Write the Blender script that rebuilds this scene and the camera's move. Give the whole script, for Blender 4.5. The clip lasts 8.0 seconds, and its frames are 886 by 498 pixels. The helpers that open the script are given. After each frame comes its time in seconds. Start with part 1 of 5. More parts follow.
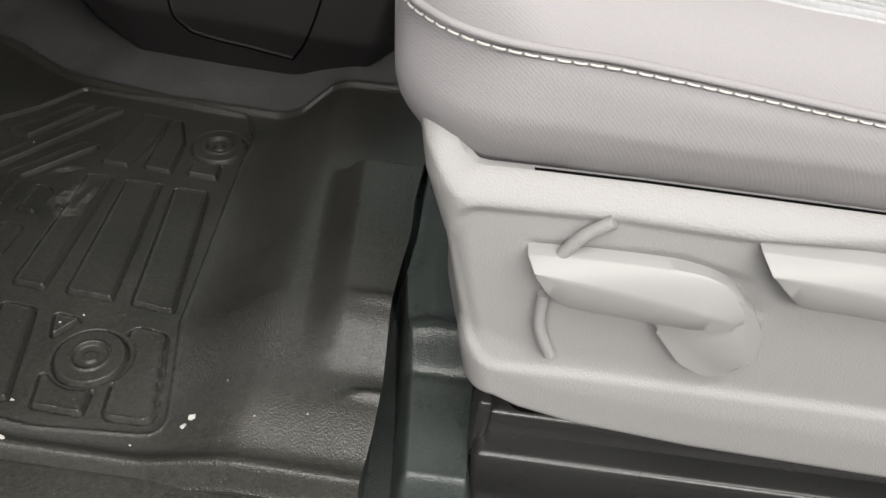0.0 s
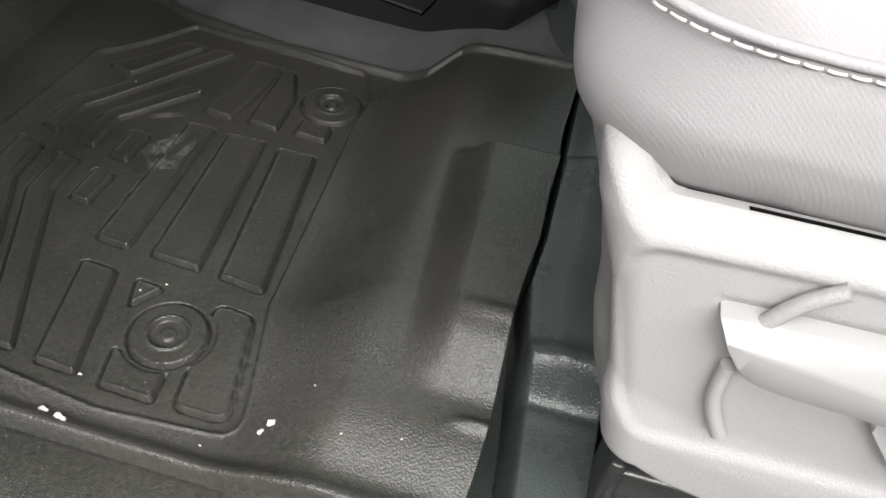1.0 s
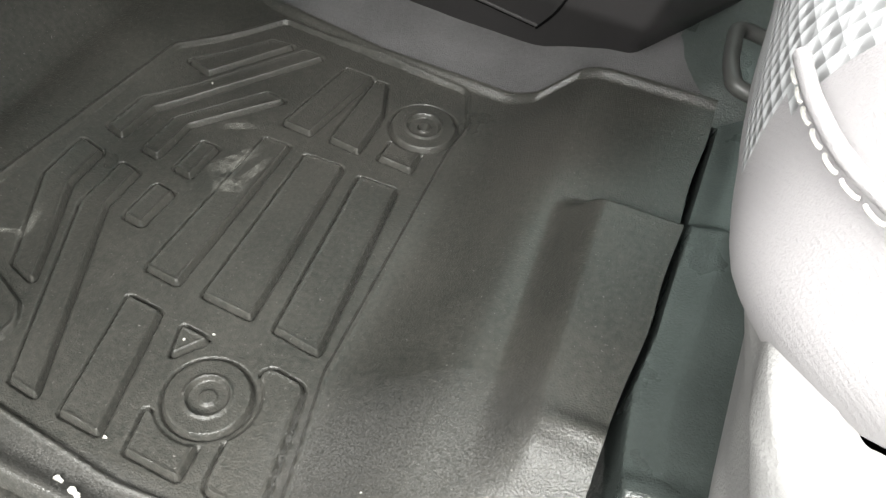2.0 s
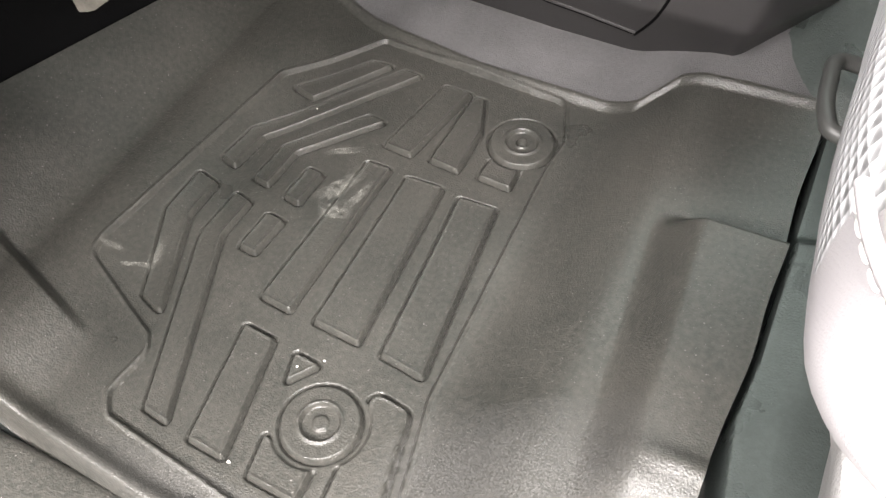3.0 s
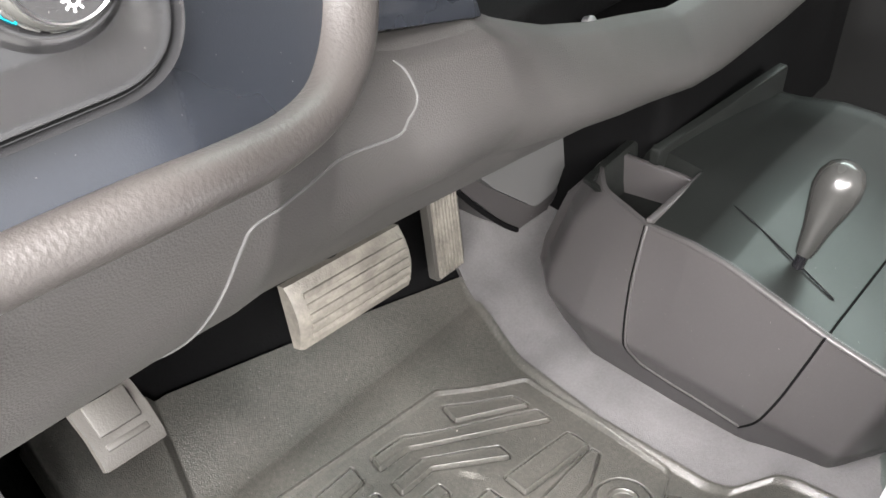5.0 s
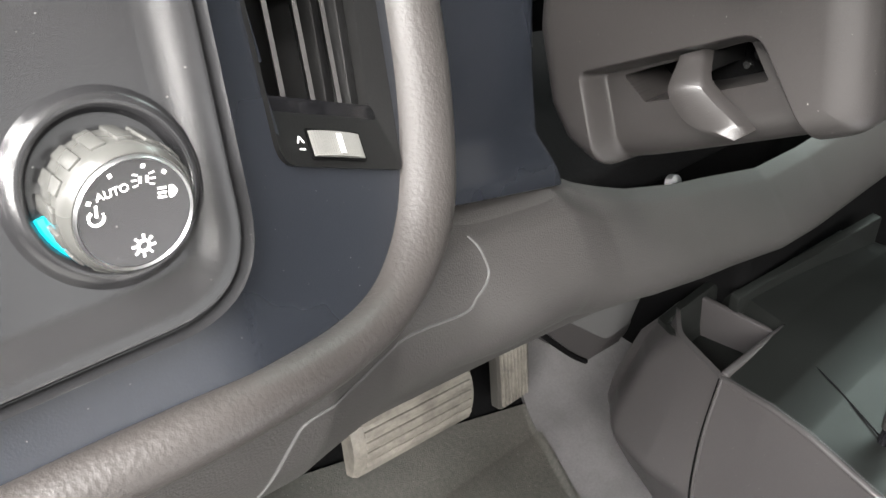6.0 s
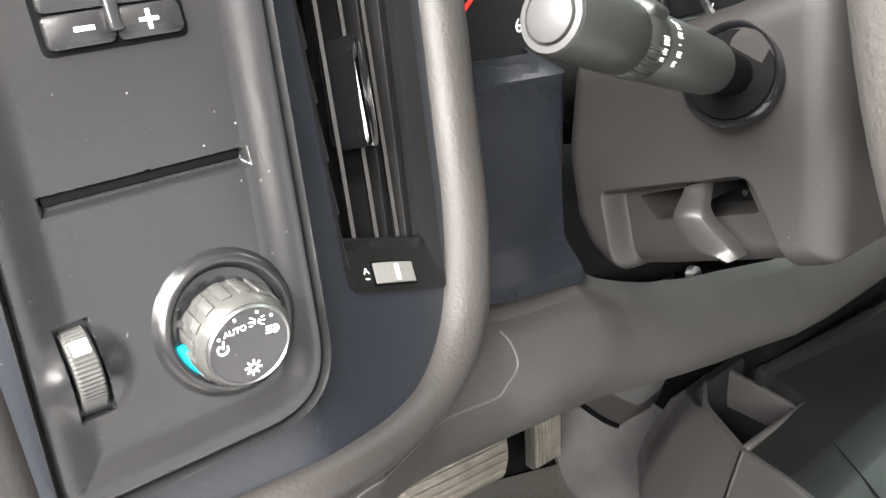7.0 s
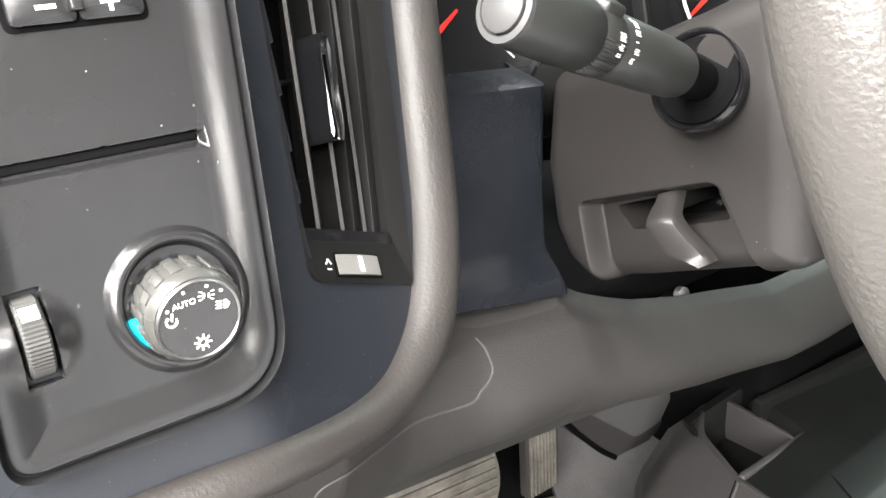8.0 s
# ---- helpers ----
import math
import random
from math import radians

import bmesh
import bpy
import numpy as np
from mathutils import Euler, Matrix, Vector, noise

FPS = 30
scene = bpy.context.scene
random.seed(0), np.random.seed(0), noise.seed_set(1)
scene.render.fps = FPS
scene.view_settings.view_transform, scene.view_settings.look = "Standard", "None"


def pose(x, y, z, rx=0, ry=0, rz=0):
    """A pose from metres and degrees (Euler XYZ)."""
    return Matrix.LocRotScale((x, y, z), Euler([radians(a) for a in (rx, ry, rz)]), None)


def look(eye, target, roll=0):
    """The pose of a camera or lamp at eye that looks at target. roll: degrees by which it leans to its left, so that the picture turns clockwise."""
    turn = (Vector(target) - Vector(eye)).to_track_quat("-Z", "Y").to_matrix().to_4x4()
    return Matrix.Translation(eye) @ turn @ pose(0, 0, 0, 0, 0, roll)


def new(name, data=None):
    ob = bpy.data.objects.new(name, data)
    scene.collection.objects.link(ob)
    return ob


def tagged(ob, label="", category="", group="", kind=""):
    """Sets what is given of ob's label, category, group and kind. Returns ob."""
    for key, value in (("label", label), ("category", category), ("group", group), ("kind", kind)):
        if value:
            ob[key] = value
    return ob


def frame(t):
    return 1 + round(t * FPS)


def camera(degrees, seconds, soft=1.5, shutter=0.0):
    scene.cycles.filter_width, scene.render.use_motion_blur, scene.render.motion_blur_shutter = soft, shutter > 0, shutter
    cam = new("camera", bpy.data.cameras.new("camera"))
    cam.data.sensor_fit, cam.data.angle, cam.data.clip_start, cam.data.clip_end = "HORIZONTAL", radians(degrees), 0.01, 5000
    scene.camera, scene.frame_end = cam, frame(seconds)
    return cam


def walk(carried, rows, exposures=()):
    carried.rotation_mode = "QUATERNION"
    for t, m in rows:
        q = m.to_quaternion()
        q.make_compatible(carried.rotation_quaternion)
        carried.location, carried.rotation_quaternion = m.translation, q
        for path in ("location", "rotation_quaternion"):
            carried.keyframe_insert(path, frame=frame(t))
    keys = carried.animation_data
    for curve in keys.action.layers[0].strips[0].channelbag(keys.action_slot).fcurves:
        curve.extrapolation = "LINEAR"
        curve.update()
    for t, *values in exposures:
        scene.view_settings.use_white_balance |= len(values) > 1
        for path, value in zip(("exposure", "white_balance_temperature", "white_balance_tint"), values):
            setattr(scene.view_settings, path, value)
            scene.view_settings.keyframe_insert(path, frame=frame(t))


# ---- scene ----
cam = camera(55.3, 8.0)
PATH = [
    (0, (0.064, 0.015, 0.586), (0.074, 1.488, -0.767), 8.0),
    (0.5, (0.065, 0.043, 0.578), (-0.021, 1.465, -0.826), 8.7),
    (1, (0.026, 0.113, 0.534), (-0.155, 1.48, -0.914), 9.0),
    (1.5, (-0.001, 0.186, 0.527), (-0.281, 1.488, -0.965), 8.9),
    (2, (-0.003, 0.241, 0.514), (-0.372, 1.465, -1.024), 7.8),
    (2.2, (-0.002, 0.266, 0.53), (-0.454, 1.403, -1.052), 1.5),
    (3.3, (-0.002, 0.271, 0.55), (-0.612, 1.315, -1.043), -3.3),
    (3.5, (0.002, 0.274, 0.554), (-0.582, 1.318, -1.049), -1.3),
    (4, (0.023, 0.28, 0.621), (-0.668, 1.35, -0.921), -1.7),
    (4.5, (0.031, 0.253, 0.687), (-0.876, 1.384, -0.69), -2.1),
    (5, (0.035, 0.26, 0.737), (-1.046, 1.437, -0.466), -2.1),
    (5.2, (0.037, 0.27, 0.752), (-1.107, 1.437, -0.4), -2.5),
    (6.3, (0.009, 0.288, 0.774), (-1.298, 1.419, -0.232), -0.2),
    (6.5, (0.017, 0.28, 0.78), (-1.308, 1.412, -0.202), -0.9),
    (7, (0.055, 0.258, 0.836), (-1.333, 1.343, -0.111), -0.4),
    (7.5, (0.074, 0.249, 0.862), (-1.36, 1.313, -0.039), 0.1),
    (8, (0.081, 0.268, 0.818), (-1.367, 1.351, -0.036), -0.2),
]
EXPOSURES = [(0.0, 0.25, 6650, 8), (0.5, 0.4, 6650, 8), (1.0, 0.8, 6500, 8), (1.5, 1.35, 6500, 5), (2.0, 1.8, 6500, 5), (2.2, 1.95, 6600, 7), (3.3, 2.65, 6700, 12), (4.5, 3.05, 6780, 13), (5.2, 3.55, 6500, 11), (6.3, 2.78, 6620, 10), (7.5, 2.95, 6650, 10), (8.0, 2.85, 6620, 10)]
walk(cam, [(t, look(eye, target, roll)) for t, eye, target, roll in PATH], EXPOSURES)


# ---- light: unseen area lamps added around the cab ----
world = bpy.data.worlds.new("world")
scene.world = world
world.use_nodes = True
world.node_tree.nodes["Background"].inputs[0].default_value = (0.93, 0.97, 1.0, 1)
world.node_tree.nodes["Background"].inputs[1].default_value = 0.008


def lamp(name, eye, target, sx, sy, watts, colour=(1, 1, 1)):
    data = bpy.data.lights.new(name, "AREA")
    data.shape, data.size, data.size_y, data.energy, data.color = "RECTANGLE", sx, sy, watts, colour
    ob = new(name, data)
    ob.matrix_world = look(eye, target)
    return ob


# two unseen lamps added on the doorway side
lamp("unseen_light", (0.2, -0.65, 2.6), (-0.1, 0.4, 0.4), 3.0, 0.5, 48, (1.0, 0.98, 0.965))
lamp("unseen_light", (-0.2, -2.2, 2.5), (-0.2, 0.5, 0.5), 3.2, 0.6, 108, (1.0, 0.98, 0.965))
# added for a greenish sheen on mat and floor
lamp("unseen_light", (-0.1, 3.6, 2.9), (-0.1, 0.6, 0.2), 3.0, 0.7, 16, (0.82, 1.0, 0.95))
# added to brighten the dashboard
lamp("unseen_light", (2.3, -1.9, 2.3), (-0.1, 0.5, 0.7), 3.0, 0.6, 68, (1.0, 0.98, 0.95))
# added behind the cab for gloss on the switch panel
lamp("unseen_light", (3.6, 1.4, 2.0), (-0.2, 0.5, 0.7), 1.6, 3.4, 6, (0.97, 0.99, 1.0))


# ---- materials ----
def material(name, colour, rough=0.5, metal=0.0, grain=700.0, bump=0.15, cells=False, vary=0.15, wear=6.0, rough_vary=0.1, dust=0.0, spec=0.5, twill=0.0, worn=None, fine=0.3, regular=False):
    m = bpy.data.materials.new(name)
    m.use_nodes = True
    nt = m.node_tree
    b = nt.nodes["Principled BSDF"]
    b.inputs["Roughness"].default_value, b.inputs["Metallic"].default_value = rough, metal
    b.inputs["Specular IOR Level"].default_value = spec
    geo = nt.nodes.new("ShaderNodeNewGeometry")

    def noise_at(scale, detail=3.0, kind="ShaderNodeTexNoise"):
        n = nt.nodes.new(kind)
        n.inputs["Scale"].default_value = scale
        if kind == "ShaderNodeTexNoise":
            n.inputs["Detail"].default_value = detail
        nt.links.new(geo.outputs["Position"], n.inputs["Vector"])
        return n

    big, small = noise_at(wear, 4), noise_at(grain * 0.4, 2)
    mix = nt.nodes.new("ShaderNodeMath")
    mix.operation = "MULTIPLY_ADD"
    nt.links.new(big.outputs["Fac"], mix.inputs[0])
    mix.inputs[1].default_value = 1 - fine
    half = nt.nodes.new("ShaderNodeMath")
    half.operation = "MULTIPLY"
    nt.links.new(small.outputs["Fac"], half.inputs[0])
    half.inputs[1].default_value = fine
    nt.links.new(half.outputs[0], mix.inputs[2])
    ramp = nt.nodes.new("ShaderNodeValToRGB")
    lo, hi = [c * (1 - vary) for c in colour], [min(1, c * (1 + vary)) for c in (worn or colour)]
    ramp.color_ramp.interpolation = "EASE"
    ramp.color_ramp.elements[0].position, ramp.color_ramp.elements[1].position = 0.2, 0.8
    ramp.color_ramp.elements[0].color, ramp.color_ramp.elements[1].color = (*lo, 1), (*hi, 1)
    nt.links.new(mix.outputs[0], ramp.inputs[0])
    out = ramp.outputs["Color"]
    if dust:
        specks = noise_at(600, 1)
        cut = nt.nodes.new("ShaderNodeMapRange")
        cut.inputs["From Min"].default_value, cut.inputs["From Max"].default_value = 0.79 - 0.1 * dust, 0.84
        nt.links.new(specks.outputs["Fac"], cut.inputs["Value"])
        over = nt.nodes.new("ShaderNodeMix")
        over.data_type = "RGBA"
        nt.links.new(cut.outputs[0], over.inputs["Factor"])
        nt.links.new(out, over.inputs["A"])
        over.inputs["B"].default_value = (0.22, 0.21, 0.2, 1)
        out = over.outputs["Result"]
    nt.links.new(out, b.inputs["Base Color"])
    rr = nt.nodes.new("ShaderNodeMapRange")
    rr.inputs["To Min"].default_value, rr.inputs["To Max"].default_value = max(0.02, rough - rough_vary), min(1, rough + rough_vary)
    rr.inputs["From Min"].default_value, rr.inputs["From Max"].default_value = 0.15, 0.85
    rr.interpolation_type = "SMOOTHSTEP"
    nt.links.new(big.outputs["Fac"], rr.inputs["Value"])
    nt.links.new(rr.outputs[0], b.inputs["Roughness"])
    if bump:
        tex = noise_at(grain, 2, "ShaderNodeTexVoronoi" if cells else "ShaderNodeTexNoise")
        if regular:
            tex.inputs["Randomness"].default_value = 0.0
        bn = nt.nodes.new("ShaderNodeBump")
        bn.inputs["Strength"].default_value, bn.inputs["Distance"].default_value = bump, 0.6 / grain
        nt.links.new(tex.outputs["Distance" if cells else "Fac"], bn.inputs["Height"])
        nt.links.new(bn.outputs[0], b.inputs["Normal"])
        if twill:
            wave = noise_at(twill, 2, "ShaderNodeTexWave")
            wave.bands_direction = "DIAGONAL"
            wave.inputs["Distortion"].default_value, wave.inputs["Detail"].default_value = 0.8, 1.0
            rib = nt.nodes.new("ShaderNodeBump")
            rib.inputs["Strength"].default_value, rib.inputs["Distance"].default_value = 0.11, 0.0005
            nt.links.new(wave.outputs["Fac"], rib.inputs["Height"])
            nt.links.new(bn.outputs[0], rib.inputs["Normal"])
            nt.links.new(rib.outputs[0], b.inputs["Normal"])
    return m


M_MAT = material("mat_rubber", (0.031, 0.033, 0.030), 0.33, grain=620, bump=0.7, vary=0.3, worn=(0.050, 0.047, 0.042), fine=0.5, wear=9, rough_vary=0.08, dust=0.8, spec=0.5)
M_LINER = material("floor_vinyl", (0.052, 0.060, 0.057), 0.31, grain=620, bump=0.6, vary=0.3, wear=14, dust=0.3)
M_CARPET = material("carpet", (0.078, 0.075, 0.077), 0.9, grain=900, bump=0.9, vary=0.3, wear=20)
M_SEATPLASTIC = material("seat_plastic", (0.315, 0.307, 0.307), 0.46, grain=700, bump=0.55, vary=0.03)
M_LEVER = material("lever_plastic", (0.315, 0.307, 0.307), 0.40, grain=1200, bump=0.1, vary=0.03)
M_FABRIC = material("seat_fabric", (0.325, 0.31, 0.32), 0.85, grain=1400, bump=0.6, vary=0.05, twill=230)
M_INSERT = material("seat_insert", (0.43, 0.43, 0.445), 0.8, grain=180, bump=0.7, cells=True, vary=0.05, regular=True)
M_THREAD = material("thread", (0.6, 0.585, 0.56), 0.7, grain=3000, bump=0.3, vary=0.05)
M_BLACK = material("black_plastic", (0.009, 0.009, 0.009), 0.42, grain=900, bump=0.15, vary=0.2, spec=0.28)
# near-black for hollows, their shade put into the colour; also gaps and rubber
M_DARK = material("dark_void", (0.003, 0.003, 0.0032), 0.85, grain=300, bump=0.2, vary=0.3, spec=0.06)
M_CONSOLE = material("console_plastic", (0.039, 0.0365, 0.037), 0.42, grain=1100, bump=0.2, vary=0.12, dust=0.05, spec=0.35)
# smoother console plastic, its colour darkened for low light on the top
M_CTOP_SHADED = material("console_top", (0.009, 0.0098, 0.0093), 0.36, grain=1100, bump=0.2, vary=0.15, dust=0.05, spec=0.2)
M_VENT = material("vent_black", (0.006, 0.006, 0.006), 0.5, grain=900, bump=0.12, vary=0.2, spec=0.22)
M_PANEL = material("panel_black", (0.0125, 0.0125, 0.0132), 0.25, grain=1300, bump=0.10, vary=0.12, dust=0.12, spec=0.65)
M_BLUE = material("trim_blue_black", (0.0150, 0.0172, 0.0220), 0.30, grain=1400, bump=0.1, vary=0.12, dust=0.1, spec=0.5)
M_PAD = material("dash_pad", (0.029, 0.026, 0.0245), 0.5, grain=480, bump=0.28, vary=0.08)
M_KNEE = material("knee_panel", (0.037, 0.035, 0.034), 0.55, grain=900, bump=0.25, cells=True, vary=0.08)
M_COLUMN = material("column_plastic", (0.0165, 0.0150, 0.0145), 0.42, grain=1200, bump=0.2, vary=0.1, dust=0.08)
M_SHIFT = material("shift_knob", (0.026, 0.026, 0.025), 0.27, grain=1100, bump=0.05, vary=0.12)
M_WHEEL = material("wheel_leather", (0.048, 0.045, 0.042), 0.46, grain=520, bump=0.35, vary=0.12)
M_DIAL = material("dial_black", (0.006, 0.006, 0.007), 0.55, grain=900, bump=0.05, vary=0.2, spec=0.2)
M_GLOSS = material("gloss_black", (0.007, 0.007, 0.008), 0.14, grain=900, bump=0.03, vary=0.2)
M_CHROME = material("chrome", (0.8, 0.8, 0.82), 0.12, metal=1.0, grain=900, bump=0.02, vary=0.03, rough_vary=0.05)
M_GREYKNOB = material("grey_plastic", (0.045, 0.045, 0.043), 0.42, grain=900, bump=0.1, vary=0.12)
M_WORNGREY = material("worn_grey_plastic", (0.15, 0.148, 0.14), 0.45, grain=900, bump=0.1, vary=0.15)
M_SATIN = material("satin_metal", (0.45, 0.45, 0.46), 0.35, metal=1.0, grain=900, bump=0.05, vary=0.05)
M_PEDAL = material("pedal_rubber", (0.125, 0.115, 0.10), 0.6, grain=500, bump=0.4, vary=0.5, wear=40)
M_STEEL = material("painted_steel", (0.026, 0.026, 0.026), 0.26, grain=700, bump=0.1, vary=0.2)
M_PARK = material("park_pad", (0.036, 0.034, 0.031), 0.5, grain=700, bump=0.2, vary=0.12)
M_MARK = material("white_print", (0.82, 0.82, 0.8), 0.5, grain=900, bump=0.0, vary=0.02)
M_RED = material("needle_red", (0.75, 0.03, 0.02), 0.4, grain=900, bump=0.0, vary=0.05)
M_TEAL = material("teal_ring", (0.0, 0.42, 0.55), 0.35, grain=900, bump=0.0, vary=0.05)
M_SMOKE = material("smoked_plastic", (0.048, 0.048, 0.045), 0.26, grain=900, bump=0.05, vary=0.08)
# raised pale so that the unseen headliner bounces light
M_LINING = material("headliner", (0.72, 0.71, 0.69), 0.9, grain=600, bump=0.3, vary=0.06)
M_STACK = material("stack_grey", (0.075, 0.075, 0.075), 0.5, grain=900, bump=0.2, vary=0.06)
M_PALEGREY = material("pale_grey_plastic", (0.045, 0.045, 0.045), 0.5, grain=900, bump=0.1, vary=0.08, spec=0.3)
M_STALK = material("stalk_black", (0.02, 0.021, 0.02), 0.48, grain=1200, bump=0.15, vary=0.12)
M_SCUFF = material("white_scuff", (0.6, 0.58, 0.54), 0.8, grain=1500, bump=0.4, vary=0.3, wear=90)


# ---- mesh helpers ----
def thing(name, label, category, at=(0, 0, 0), group="", kind=""):
    ob = new(name)
    ob.location = at
    bpy.context.view_layer.update()
    return tagged(ob, label, category, group, kind)


def finish(me, mat, smooth=True):
    me.materials.append(mat)
    me.polygons.foreach_set("use_smooth", [smooth] * len(me.polygons))
    if smooth:
        me.set_sharp_from_angle(angle=radians(42))
    me.update()


def placed(ob):
    """Where an object stands in the world."""
    m = ob.matrix_basis
    return placed(ob.parent) @ ob.matrix_parent_inverse @ m if ob.parent else m


def part(name, bm, mat, parent=None, label="", smooth=True):
    """One bmesh (in world metres) or mesh as one object under its thing or part."""
    if isinstance(bm, bpy.types.Mesh):
        me = bm
    else:
        me = bpy.data.meshes.new(name)
        bmesh.ops.recalc_face_normals(bm, faces=bm.faces)
        bm.to_mesh(me)
        bm.free()
    finish(me, mat, smooth)
    ob = new(name, me)
    if parent:
        ob.parent = parent
        ob.matrix_parent_inverse = placed(parent).inverted()
    return tagged(ob, label)


def axes(o, x, y):
    """A frame at o with its first two axes along x and y."""
    x, y = Vector(x).normalized(), Vector(y)
    z = x.cross(y).normalized()
    y = z.cross(x)
    m = Matrix((x, y, z)).transposed().to_4x4()
    m.translation = o
    return m


def rpoly(pts, r, n=5):
    """A polygon with its corners rounded by r (one number, or one a corner)."""
    out, k = [], len(pts)
    for i, p in enumerate(pts):
        a, b, c = Vector(pts[i - 1]), Vector(p), Vector(pts[(i + 1) % k])
        ri = r[i] if isinstance(r, (list, tuple)) else r
        d1, d2 = (a - b), (c - b)
        ang = d1.angle(d2, math.pi)
        if ri <= 0 or ang > 3.1:
            out.append(b)
            continue
        cut = min(ri / math.tan(ang / 2), 0.48 * d1.length, 0.48 * d2.length)
        p1, p2 = b + d1.normalized() * cut, b + d2.normalized() * cut
        for j in range(n + 1):
            t = j / n
            out.append((1 - t) ** 2 * p1 + 2 * t * (1 - t) * b + t * t * p2)
    return out


def slab(pts, m, z0, z1, bevel=0.0, seg=2, back=False):
    """A plate with that outline in the frame m, from z0 to z1, its front edge (and back) bevelled."""
    bm = bmesh.new()
    lo = [bm.verts.new(m @ Vector((p[0], p[1], z0))) for p in pts]
    hi = [bm.verts.new(m @ Vector((p[0], p[1], z1))) for p in pts]
    bm.faces.new(lo[::-1])
    top = bm.faces.new(hi)
    for i in range(len(pts)):
        bm.faces.new((lo[i - 1], lo[i], hi[i], hi[i - 1]))
    if bevel:
        edges = list(top.edges)
        bmesh.ops.bevel(bm, geom=edges, offset=bevel, segments=seg, affect="EDGES", profile=0.5, clamp_overlap=True)
    return bm


def ring_plate(outer, inner, m, z0, z1, zin=None):
    """A frame between two outlines of equal count."""
    bm = bmesh.new()
    zi = z1 if zin is None else zin
    rows = [[bm.verts.new(m @ Vector((p[0], p[1], z))) for p in pts] for pts, z in ((outer, z0), (outer, z1), (inner, zi), (inner, z0))]
    k = len(outer)
    for a in range(4):
        for i in range(k):
            bm.faces.new((rows[a][i - 1], rows[a][i], rows[(a + 1) % 4][i], rows[(a + 1) % 4][i - 1]))
    return bm


def rbox(lo, hi, r=0.004, m=None, n=3):
    """A box with rounded edges, in the frame m."""
    m = m or Matrix.Identity(4)
    bm = bmesh.new()
    bmesh.ops.create_cube(bm, size=1.0)
    for v in bm.verts:
        v.co = Vector([lo[i] + (v.co[i] + 0.5) * (hi[i] - lo[i]) for i in range(3)])
    if r:
        bmesh.ops.bevel(bm, geom=list(bm.edges), offset=r, segments=n, affect="EDGES", profile=0.5)
    bmesh.ops.transform(bm, matrix=m, verts=bm.verts)
    return bm


def smooth_path(pts, n=8, closed=False):
    """A Catmull-Rom curve through the points."""
    pts = [Vector(p) for p in pts]
    k, out = len(pts), []
    for i in range(k if closed else k - 1):
        p0, p1 = (pts[i - 1] if closed or i else pts[0]), pts[i]
        p2 = pts[(i + 1) % k]
        p3 = pts[(i + 2) % k] if closed or i + 2 < k else pts[-1]
        for j in range(n):
            t = j / n
            out.append(0.5 * ((2 * p1) + (p2 - p0) * t + (2 * p0 - 5 * p1 + 4 * p2 - p3) * t * t + (3 * p1 - p0 - 3 * p2 + p3) * t ** 3))
    if not closed:
        out.append(pts[-1])
    return out


def tube(pts, r, seg=12, closed=False, up=(0, 0, 1), flat=1.0):
    """A tube along points; r: a number or a function of 0..1. flat: its thickness along up."""
    bm, rings, k = bmesh.new(), [], len(pts)
    for i, p in enumerate(pts):
        a = pts[i - 1] if closed or i else pts[0]
        b = pts[(i + 1) % k] if closed or i + 1 < k else pts[-1]
        d = (b - a).normalized()
        side = d.cross(Vector(up)).normalized()
        top = side.cross(d)
        ri = r(i / max(1, k - 1)) if callable(r) else r
        rings.append([bm.verts.new(p + ri * (math.cos(q) * side + flat * math.sin(q) * top)) for q in [2 * math.pi * j / seg for j in range(seg)]])
    for i in range(k if closed else k - 1):
        a, b = rings[i], rings[(i + 1) % k]
        for j in range(seg):
            bm.faces.new((a[j - 1], a[j], b[j], b[j - 1]))
    if not closed:
        bm.faces.new(rings[0])
        bm.faces.new(rings[-1][::-1])
    return bm


def lathe(profile, m, seg=48, wave=None, caps=True):
    """A turned body: (radius, height) pairs round the frame's z. wave: radius factor by angle and height."""
    bm, rings = bmesh.new(), []
    for r, z in profile:
        rings.append([bm.verts.new(m @ Vector((r * (wave(2 * math.pi * j / seg, z) if wave else 1) * math.cos(2 * math.pi * j / seg), r * (wave(2 * math.pi * j / seg, z) if wave else 1) * math.sin(2 * math.pi * j / seg), z))) for j in range(seg)])
    for a, b in zip(rings, rings[1:]):
        for j in range(seg):
            bm.faces.new((a[j - 1], a[j], b[j], b[j - 1]))
    if caps and profile[0][0] > 1e-6:
        bm.faces.new(rings[0][::-1])
    if caps and profile[-1][0] > 1e-6:
        bm.faces.new(rings[-1])
    bmesh.ops.remove_doubles(bm, verts=bm.verts, dist=1e-6)
    return bm


